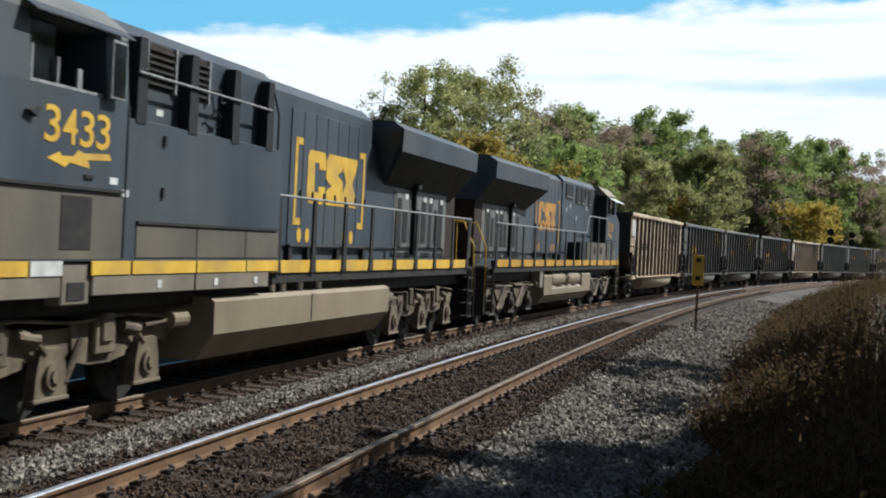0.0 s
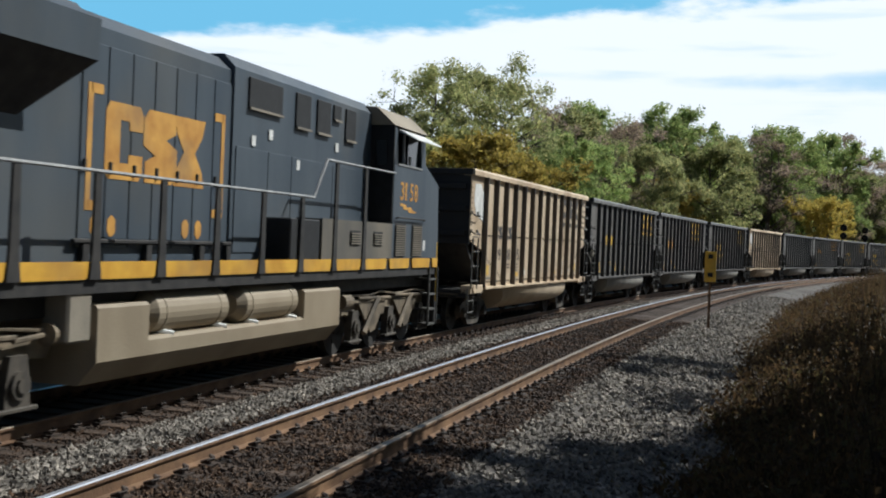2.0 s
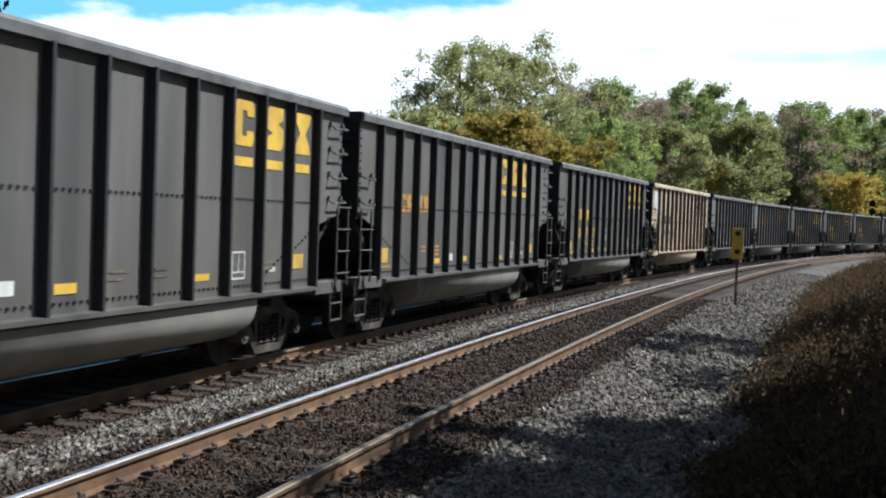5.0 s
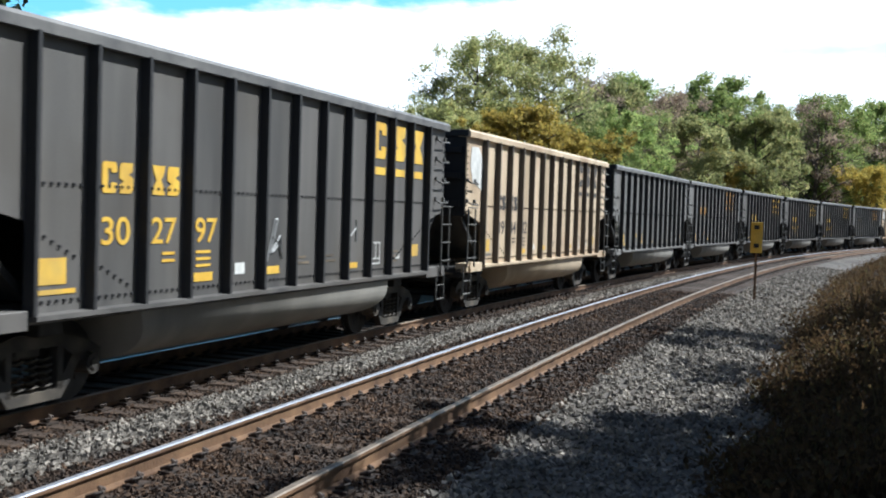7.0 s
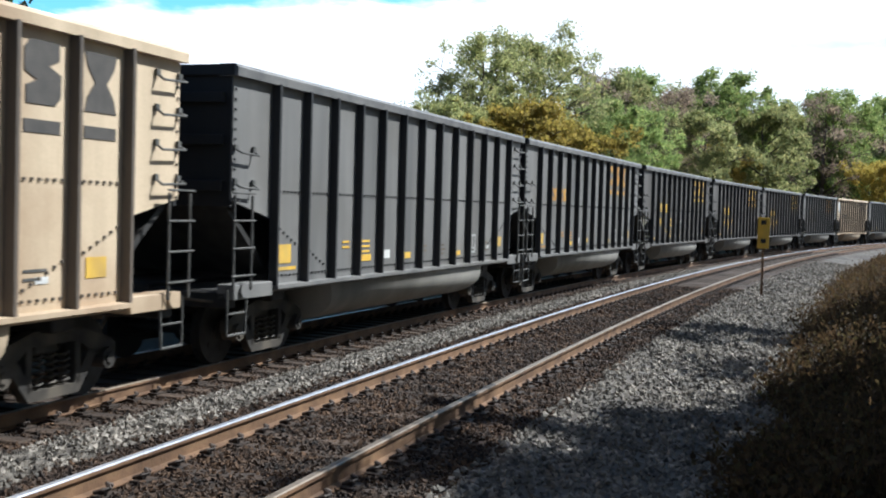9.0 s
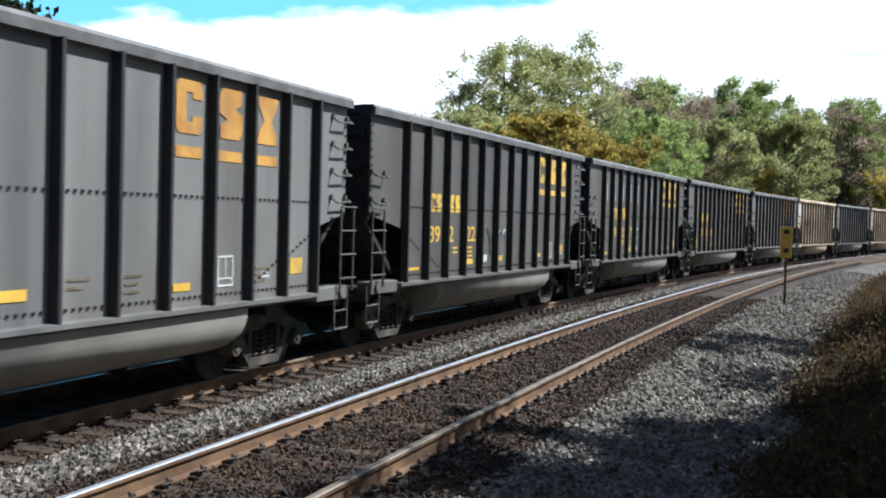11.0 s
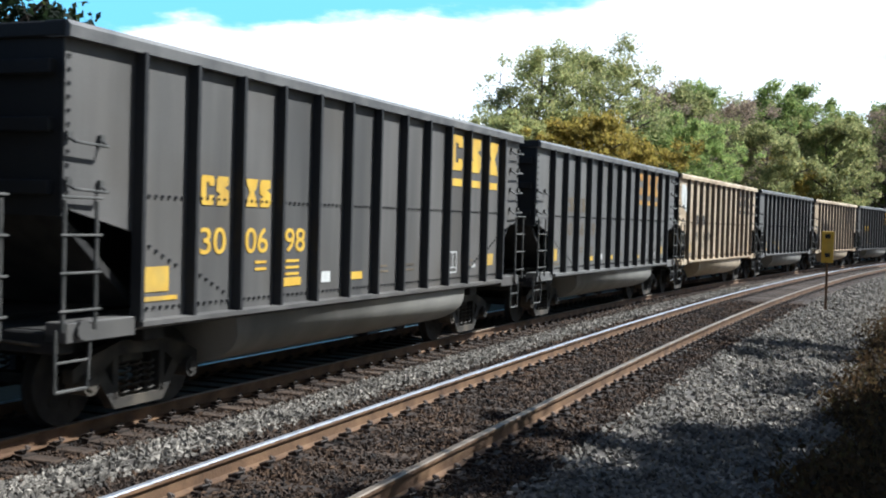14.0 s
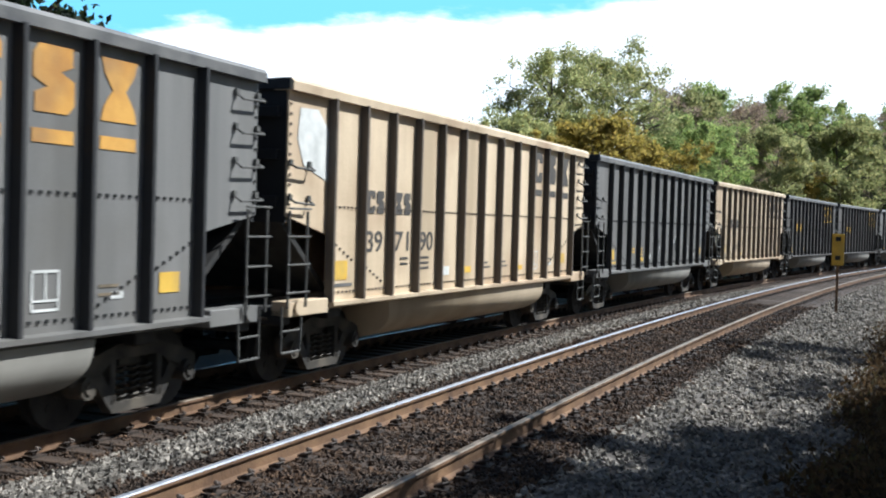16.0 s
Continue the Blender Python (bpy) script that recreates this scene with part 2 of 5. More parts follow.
def rod(bm, a, b, r=0.015, seg=6, r2=None, mat=0):
    a, b = Vector(a), Vector(b)
    d = b - a
    m = Matrix.Translation((a + b) / 2) @ d.to_track_quat("Z", "Y").to_matrix().to_4x4()
    res = bmesh.ops.create_cone(bm, cap_ends=True, segments=seg, radius1=r, radius2=r if r2 is None else r2, depth=d.length, matrix=m)
    for f in {f for v in res["verts"] for f in v.link_faces}:
        f.material_index = mat
    return bm


def pipe(bm, pts, r=0.015, seg=6):
    for a, b in zip(pts, pts[1:]):
        rod(bm, a, b, r, seg)
    return bm


def lettering(text, height, material, parent, m, width=None, name="lettering", label=""):
    """Writing as thin raised paint, upright in its x-z plane."""
    cu = bpy.data.curves.new(name, "FONT")
    cu.body, cu.size, cu.extrude, cu.align_x = text, height / 0.72, 0.003, "LEFT"
    cu.offset = 0.012 * height
    tmp = bpy.data.objects.new(name, cu)
    scene.collection.objects.link(tmp)
    bpy.context.view_layer.update()
    me = bpy.data.meshes.new_from_object(tmp.evaluated_get(bpy.context.evaluated_depsgraph_get()))
    bpy.data.objects.remove(tmp)
    if width:
        xs = [v.co.x for v in me.vertices]
        k, x0 = width / (max(xs) - min(xs)), min(xs)
        for v in me.vertices:
            v.co.x = (v.co.x - x0) * k
    me.materials.clear()
    me.materials.append(material)
    ob = new(name, me)
    ob.parent = parent
    ob.matrix_basis = m @ pose(0, 0, 0, 90)
    return tagged(ob, label=label)


def logo(parent, material, x, y, z, w, h, name="logo_shape", which=(0, 1, 2)):
    """Three plain painted shapes side by side: an open block, a notched slab, an hourglass."""
    shapes = ([(0.1, 0), (0.9, 0), (1, 0.12), (1, 0.34), (0.62, 0.34), (0.62, 0.22), (0.38, 0.22), (0.38, 0.78), (0.62, 0.78), (0.62, 0.66), (1, 0.66), (1, 0.88), (0.9, 1), (0.1, 1), (0, 0.88), (0, 0.12)],
              [(0.1, 0), (0.85, 0), (1, 0.14), (1, 0.5), (0.66, 0.62), (0.95, 0.72), (0.95, 1), (0.15, 1), (0, 0.86), (0, 0.5), (0.34, 0.38), (0.05, 0.28), (0.05, 0)],
              [(0, 0), (1, 0), (0.92, 0.24), (0.68, 0.5), (0.92, 0.76), (1, 1), (0, 1), (0.08, 0.76), (0.32, 0.5), (0.08, 0.24)])
    for i, q in enumerate(which):
        o = shapes[q]
        part(name, prism(bmesh.new(), [(x[i] + u * w, z + v * h) for u, v in o], y - 0.005, y), material, parent)


def bars(parent, material, x, y, z, w, h, name="stencil_bar"):
    return part(name, box(bmesh.new(), x, x + w, y - 0.004, y + 0.002, z, z + h), material, parent)


def height_at(s, off):
    """The ground: ballast shoulders under both lines, a bank added beyond to darken the gaps under the cars, a wooded
    slope on the far side, a weedy verge on the near side.
    """
    pts = [(-40, 1.5), (-12, 0.5), (-5, 0.0), (-1.2, -0.35), (0.9, -0.36), (2.0, -0.27), (2.6, -0.19), (5.6, -0.19), (6.2, -0.28), (7.0, -0.48), (7.2, -0.51), (10.1, -0.51), (11.0, -0.45), (12.5, 0.45), (16, 0.8), (30, 1.6), (70, 6.0), (160, 16.0)]
    if off <= pts[0][0]:
        return pts[0][1]
    for (a, za), (b, zb) in zip(pts, pts[1:]):
        if off <= b:
            return za + (zb - za) * (off - a) / (b - a)
    return pts[-1][1]


# ---------------------------------------------------------------- ground and sky
def build_ground():
    offs = [-40, -25, -12, -8, -5, -3, -1.9, -1.2, -0.3, 0.9, 1.5, 2.0, 2.6, 3.4, 4.08, 4.8, 5.6, 6.2, 7.0, 7.2, 8, 9.3, 10.1, 11, 12.5, 14, 16, 20, 30, 45, 70, 110, 160]
    ss = list(np.arange(-80, 40, 2.0)) + list(np.arange(40, 600, 8.0))
    bm = bmesh.new()
    grid = []
    for s in ss:
        row = []
        for o in offs:
            z = height_at(s, o)
            if o < -1 or o > 11:
                z += 0.25 * noise.noise(Vector((s * 0.2, o * 0.2, 0))) + (1.2 * noise.noise(Vector((s * 0.03, o * 0.03, 5))) if o > 20 else 0)
            v, _ = arc(s, o, z)
            row.append(bm.verts.new(v))
        grid.append(row)
    for i in range(len(ss) - 1):
        for j in range(len(offs) - 1):
            f = bm.faces.new((grid[i][j], grid[i + 1][j], grid[i + 1][j + 1], grid[i][j + 1]))
            f.smooth = True
            mid = (offs[j] + offs[j + 1]) / 2
            f.material_index = 1 if 2.6 < mid < 5.6 or 7.2 < mid < 10.1 else (0 if -1.9 < mid < 10.4 else 2)
    far = [bm.verts.new(v) for v in ((-4000, -4000, -3), (4000, -4000, -3), (4000, 4000, -3), (-4000, 4000, -3))]
    f = bm.faces.new(far)
    f.material_index = 2
    bmesh.ops.recalc_face_normals(bm, faces=bm.faces)
    g = part("ground", bm, [M_BALLAST, M_CRIB, M_SOIL])
    tagged(g, "grey crushed-stone ballast bed with weedy soil verges", "ground", kind="structure")


def build_sky():
    """A far wall of sky: blue above, a broad bank of white cloud."""
    m = bpy.data.materials.new("cloudy_sky")
    m.use_nodes = True
    n, l = m.node_tree.nodes, m.node_tree.links
    co = n.new("ShaderNodeTexCoord")
    sep = n.new("ShaderNodeSeparateXYZ")
    l.new(co.outputs["UV"], sep.inputs[0])
    mp = n.new("ShaderNodeMapping")
    mp.inputs["Scale"].default_value = (16, 11, 1)
    mp.inputs["Location"].default_value = (3.1, 1.7, 0)
    l.new(co.outputs["UV"], mp.inputs[0])
    tx = n.new("ShaderNodeTexNoise")
    tx.inputs["Scale"].default_value, tx.inputs["Detail"].default_value, tx.inputs["Roughness"].default_value = 1.0, 9, 0.55
    l.new(mp.outputs[0], tx.inputs["Vector"])
    # the cloud's upper edge sinks towards the left (u grows to the left)
    edge = n.new("ShaderNodeMath")
    edge.operation = "MULTIPLY_ADD"
    l.new(sep.outputs[0], edge.inputs[0])
    edge.inputs[1].default_value, edge.inputs[2].default_value = CLOUD_SLOPE, CLOUD_TOP
    d = n.new("ShaderNodeMath")
    d.operation = "SUBTRACT"
    l.new(edge.outputs[0], d.inputs[0])
    l.new(sep.outputs[1], d.inputs[1])
    sc = n.new("ShaderNodeMath")
    sc.operation = "MULTIPLY_ADD"
    l.new(d.outputs[0], sc.inputs[0])
    sc.inputs[1].default_value = 4.5
    l.new(tx.outputs[0], sc.inputs[2])
    r = n.new("ShaderNodeMapRange")
    r.interpolation_type = "SMOOTHSTEP"
    r.inputs[1].default_value, r.inputs[2].default_value = 0.42, 0.62
    l.new(sc.outputs[0], r.inputs[0])
    mix = n.new("ShaderNodeMix")
    mix.data_type = "RGBA"
    mix.inputs[6].default_value, mix.inputs[7].default_value = (0.22, 0.60, 0.86, 1), (1.06, 1.09, 1.12, 1)
    # thin blue gaps inside the bank
    mp2 = n.new("ShaderNodeMapping")
    mp2.inputs["Scale"].default_value, mp2.inputs["Location"].default_value = (7, 16, 1), (0.4, 2.2, 0)
    l.new(co.outputs["UV"], mp2.inputs[0])
    gap = n.new("ShaderNodeTexNoise")
    gap.inputs["Scale"].default_value, gap.inputs["Detail"].default_value = 1.0, 6
    l.new(mp2.outputs[0], gap.inputs["Vector"])
    thin = n.new("ShaderNodeMapRange")
    thin.interpolation_type = "SMOOTHSTEP"
    thin.inputs[1].default_value, thin.inputs[2].default_value = 0.54, 0.68
    thin.inputs[3].default_value, thin.inputs[4].default_value = 1.0, 0.72
    l.new(gap.outputs[0], thin.inputs[0])
    both = n.new("ShaderNodeMath")
    both.operation = "MULTIPLY"
    l.new(r.outputs[0], both.inputs[0])
    l.new(thin.outputs[0], both.inputs[1])
    # one long blue rift low in the bank
    rift = None
    for out, mid_uv, half in ((sep.outputs[0], 0.238, 0.080), (sep.outputs[1], 0.432, 0.026)):
        q = n.new("ShaderNodeMath")
        q.operation = "MULTIPLY_ADD"
        q.inputs[1].default_value, q.inputs[2].default_value = 1 / half, -mid_uv / half
        l.new(out, q.inputs[0])
        sq = n.new("ShaderNodeMath")
        sq.operation = "MULTIPLY"
        l.new(q.outputs[0], sq.inputs[0])
        l.new(q.outputs[0], sq.inputs[1])
        if rift is None:
            rift = sq
        else:
            total = n.new("ShaderNodeMath")
            l.new(rift.outputs[0], total.inputs[0])
            l.new(sq.outputs[0], total.inputs[1])
            rift = total
    rough_edge = n.new("ShaderNodeMath")
    rough_edge.operation = "MULTIPLY_ADD"
    rough_edge.inputs[1].default_value = 2.4
    l.new(tx.outputs[0], rough_edge.inputs[0])
    l.new(rift.outputs[0], rough_edge.inputs[2])
    closed = n.new("ShaderNodeMapRange")
    closed.interpolation_type = "SMOOTHSTEP"
    closed.inputs[1].default_value, closed.inputs[2].default_value = 1.2, 2.3
    closed.inputs[3].default_value, closed.inputs[4].default_value = 0.45, 1.0
    l.new(rough_edge.outputs[0], closed.inputs[0])
    cover = n.new("ShaderNodeMath")
    cover.operation = "MULTIPLY"
    l.new(both.outputs[0], cover.inputs[0])
    l.new(closed.outputs[0], cover.inputs[1])
    l.new(cover.outputs[0], mix.inputs[0])
    em = n.new("ShaderNodeEmission")
    em.inputs[1].default_value = 1.0
    l.new(mix.outputs[2], em.inputs[0])
    l.new(em.outputs[0], n["Material Output"].inputs[0])
    bm = bmesh.new()
    uv = bm.loops.layers.uv.new("uv")
    rad, n1, n2 = 1500.0, 40, 12
    a0, a1, e0, e1 = -30.0, 75.0, -2.0, 22.0
    vs = {}
    for i in range(n1 + 1):
        for j in range(n2 + 1):
            a, e = radians(a0 + (a1 - a0) * i / n1), radians(e0 + (e1 - e0) * j / n2)
            vs[i, j] = bm.verts.new((rad * math.cos(a), rad * math.sin(a), rad * math.tan(e)))
    for i in range(n1):
        for j in range(n2):
            f = bm.faces.new([vs[k] for k in ((i, j), (i, j + 1), (i + 1, j + 1), (i + 1, j))])
            f.smooth = True
            for lp, k in zip(f.loops, ((i, j), (i, j + 1), (i + 1, j + 1), (i + 1, j))):
                lp[uv].uv = (k[0] / n1, k[1] / n2)
    b = part("backdrop", bm, m)
    tagged(b, "blue sky with a broad bank of white cloud", "sky", kind="structure")


CLOUD_TOP, CLOUD_SLOPE = 0.71, -0.40
build_ground()
build_sky()


# ---------------------------------------------------------------- tracks
def sweep(bm, outline, off, z, s0, s1, step, mat_of):
    rows = []
    s = s0
    ss = list(np.arange(s0, min(s1, 60), step)) + list(np.arange(60, s1, step * 4))
    for s in ss:
        rows.append([bm.verts.new(arc(s, off + o, z + h)[0]) for o, h in outline])
    n = len(outline)
    for a, b in zip(rows, rows[1:]):
        for i in range(n):
            f = bm.faces.new((a[i], b[i], b[(i + 1) % n], a[(i + 1) % n]))
            f.material_index = mat_of(i)
    bmesh.ops.recalc_face_normals(bm, faces=bm.faces)
    return bm


RAIL = [(-0.070, -0.172), (-0.070, -0.160), (-0.012, -0.145), (-0.010, -0.045), (-0.036, -0.035), (-0.036, -0.008), (-0.026, 0.0), (0.026, 0.0), (0.036, -0.008), (0.036, -0.035), (0.010, -0.045), (0.012, -0.145), (0.070, -0.160), (0.070, -0.172)]


def build_track(name, off, z, label, ties_to, clips_to):
    root = empty(name, **{"label": label, "category": "railway track", "kind": "structure"})
    for side in (-1, 1):
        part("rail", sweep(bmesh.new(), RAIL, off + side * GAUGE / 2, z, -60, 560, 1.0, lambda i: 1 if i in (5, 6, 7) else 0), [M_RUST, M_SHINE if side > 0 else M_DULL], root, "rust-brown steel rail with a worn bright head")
    rng = random.Random(3)
    bm = box(bmesh.new(), -0.115, 0.115, -1.3, 1.3, -0.18, 0.0, 0.012)
    tie = part("sleeper", bm, M_TIE, root, "weathered creosoted wooden sleeper")
    tie.matrix_basis = on_line(4.0, off, z - 0.182)
    s = 4.0 + 0.487
    while s < ties_to:
        share("sleeper", tie, root, on_line(s, off + rng.uniform(-0.03, 0.03), z - 0.182 + rng.uniform(-0.008, 0.004)) @ pose(0, 0, 0, 0, 0, rng.uniform(-0.8, 0.8)))
        s += 0.487
    # plate with two curled spring clips
    bm = box(bmesh.new(), -0.10, 0.10, -0.19, 0.19, -0.012, 0.010)
    for side in (-1, 1):
        box(bm, -0.03, 0.03, side * 0.085, side * 0.135, 0.0, 0.045)
        pts = [(-0.075, side * 0.08, 0.03), (-0.075, side * 0.15, 0.055), (-0.03, side * 0.18, 0.06), (0.02, side * 0.16, 0.05), (0.05, side * 0.10, 0.075), (0.085, side * 0.13, 0.055), (0.085, side * 0.08, 0.03)]
        pipe(bm, pts, 0.014, 5)
    plate = part("tie_plate", bm, M_PLATE, root, "dark iron plate with curled spring clips")
    plate.matrix_basis = on_line(4.0, off - GAUGE / 2, z - 0.172)
    s, first = 4.0, True
    while s < clips_to:
        for side in (-1, 1):
            if not (first and side == -1):
                share("tie_plate", plate, root, on_line(s, off + side * GAUGE / 2, z - 0.172))
        first = False
        s += 0.487
    return root


build_track("track_near", NEAR, 0.0, "empty railway track on wooden sleepers with rusty rails", 125, 74)
build_track("track_far", FAR, LOW, "railway track under the train with rusty rails", 80, 40)


def stones(name, count, bands, mat, seed, label, scale=1.0):
    """Loose crushed stones, as squashed and jagged octahedra, in bands (off0, off1, s0, s1, weight)."""
    rng = np.random.default_rng(seed)
    base = np.array([(1, 0, 0), (-1, 0, 0), (0, 1, 0), (0, -1, 0), (0, 0, 1), (0, 0, -1)], float)
    tri = np.array([(0, 2, 4), (2, 1, 4), (1, 3, 4), (3, 0, 4), (2, 0, 5), (1, 2, 5), (3, 1, 5), (0, 3, 5)])
    wts = np.array([b[4] for b in bands], float)
    pick = rng.choice(len(bands), count, p=wts / wts.sum())
    vs, fs = np.zeros((count, 6, 3)), np.zeros((count, 8, 3), int)
    for i in range(count):
        o0, o1, s0, s1, _ = bands[pick[i]]
        s = s0 + (s1 - s0) * rng.random() ** 1.6
        o = rng.uniform(o0, o1)
        size = scale * rng.uniform(0.018, 0.036) * (1 + s / 60)
        p = base * size * rng.uniform(0.6, 1.3, (6, 1)) + rng.normal(0, 0.006, (6, 3))
        a, b = rng.uniform(0, 6.28, 2)
        ca, sa, cb, sb = np.cos(a), np.sin(a), np.cos(b), np.sin(b)
        p = p @ np.array([[ca, -sa, 0], [sa, ca, 0], [0, 0, 1]]) @ np.array([[1, 0, 0], [0, cb, -sb], [0, sb, cb]])
        v, _ = arc(s, o, height_at(s, o) + size * rng.uniform(0.0, 0.6))
        vs[i] = p + np.array(v)
        fs[i] = tri + 6 * i
    me = bpy.data.meshes.new(name)
    me.from_pydata(vs.reshape(-1, 3).tolist(), [], fs.reshape(-1, 3).tolist())
    me.materials.append(mat)
    return tagged(new(name, me), label, "gravel", kind="stuff")


stones("gravel", 48000, [(5.5, 7.2, 3, 45, 1.5), (-0.9, 2.6, 7, 60, 2.2)], M_STONE, 5, "loose light grey crushed stone beside the tracks")
stones("rusty_gravel", 56000, [(2.5, 5.7, 5, 34, 2.4), (6.8, 7.8, 3, 40, 0.8)], M_BROWNSTONE, 6, "rust-stained crushed stone between the sleepers", 0.72)


# ---------------------------------------------------------------- coal gondolas
CAR_L, PITCH = 13.64, 14.45
ARC = 1 + FAR / RAD
TOP, SILL = 4.055, 1.12
TAN_CARS = (0, 4, 11, 13)
NUMBERS = {0: ("39", "88", "95"), 3: ("30", "27", "97"), 4: ("39", "84", "82"), 7: ("39", "2", "22"), 8: ("39", "42", "97"), 9: ("30", "06", "98"), 10: ("30", "56", "59"), 11: ("39", "71", "90")}


def wheelset(parent, m, r=0.457):
    bm = bmesh.new()
    rod(bm, (0, -0.72, 0), (0, 0.72, 0), 0.08, 10)
    for y in (-0.74, 0.74):
        i = 1 if y > 0 else -1
        rod(bm, (0, y - 0.065 * i, 0), (0, y - 0.035 * i, 0), r + 0.025, 28)
        rod(bm, (0, y - 0.04 * i, 0), (0, y + 0.065 * i, 0), r, 28)
        rod(bm, (0, y + 0.06 * i, 0), (0, y + 0.11 * i, 0), 0.13, 12)
        for q in range(5):
            a = q * 1.2566
            rod(bm, (0.27 * math.cos(a), y + 0.06 * i, 0.27 * math.sin(a)), (0.27 * math.cos(a), y + 0.075 * i, 0.27 * math.sin(a)), 0.05, 6)
    return part("wheelset", bm, M_UNDER, parent, m=m)


def coil(bm, x, y, z0, z1, r=0.06, turns=5, wire=0.017):
    """A helical spring as one swept tube."""
    n, rings = turns * 8, []
    for i in range(n + 1):
        a, z = i * math.pi / 4, z0 + (z1 - z0) * i / n
        c, s = math.cos(a), math.sin(a)
        rings.append([bm.verts.new((x + (r + dr) * c, y + (r + dr) * s, z + dz)) for dr, dz in ((wire, 0), (0, wire), (-wire, 0), (0, -wire))])
    for p, q in zip(rings, rings[1:]):
        for j in range(4):
            bm.faces.new((p[j], q[j], q[(j + 1) % 4], p[(j + 1) % 4]))
    bm.faces.new(rings[0])
    bm.faces.new(rings[-1][::-1])
    bmesh.ops.recalc_face_normals(bm, faces=bm.faces)
    return bm


def freight_bogie(parent, x):
    bm = bmesh.new()
    for sd in (-1, 1):
        y0, y1 = sd * 0.97, sd * 1.10
        prism(bm, [(-1.1, 0.62), (-0.95, 0.70), (-0.35, 0.86), (0.35, 0.86), (0.95, 0.70), (1.1, 0.62), (1.1, 0.48), (0.72, 0.50), (0.42, 0.70), (-0.42, 0.70), (-0.72, 0.50), (-1.1, 0.48)], y0, y1)
        prism(bm, [(-0.78, 0.56), (-0.62, 0.60), (-0.34, 0.24), (0.34, 0.24), (0.62, 0.60), (0.78, 0.56), (0.42, 0.13), (-0.42, 0.13)], y0, y1)
        box(bm, -0.46, -0.36, y0, y1, 0.22, 0.74, 0.01)
        box(bm, 0.36, 0.46, y0, y1, 0.22, 0.74, 0.01)
        for ax in (-0.89, 0.89):
            rod(bm, (ax, sd * 0.93, 0.457), (ax, sd * 1.17, 0.457), 0.12, 12)
            rod(bm, (ax, sd * 1.16, 0.457), (ax, sd * 1.19, 0.457), 0.07, 6)
    box(bm, -0.22, 0.22, -1.0, 1.0, 0.58, 0.82, 0.03)
    b = part("bogie", bm, M_CARTRUCK, parent, "dusty cast-steel side frame darkened for shade", m=pose(x, 0, 0))
    for sd in (-1, 1):
        for i in range(3):
            part("spring", coil(bmesh.new(), -0.22 + 0.22 * i, sd * 1.04, 0.24, 0.60), M_CARTRUCK, b)
    for ax in (-0.89, 0.89):
        wheelset(b, pose(ax, 0, 0.457))
    return b


SHIFT = {2: -0.25, 10: -0.15, 14: -0.25}              # of the posts along a car
TWELVE = 1.0                               # stands for a car with twelve wider-set posts
SHIFT.update({7: TWELVE, 8: TWELVE})
SLACK = {2: -0.25, 4: 0.40, 5: 0.65, 6: 0.15, 7: 0.05, 10: 0.20, 11: -0.08}  # of a car from its even place in the train


def posts(k_shift):
    if k_shift == TWELVE:
        return [1.40 + 0.985 * i - CAR_L / 2 for i in range(12)]
    return [1.10 + k_shift + 0.952 * i - CAR_L / 2 for i in range(13)]


GREY_CARS = (5, 6, 10, 12, 16)


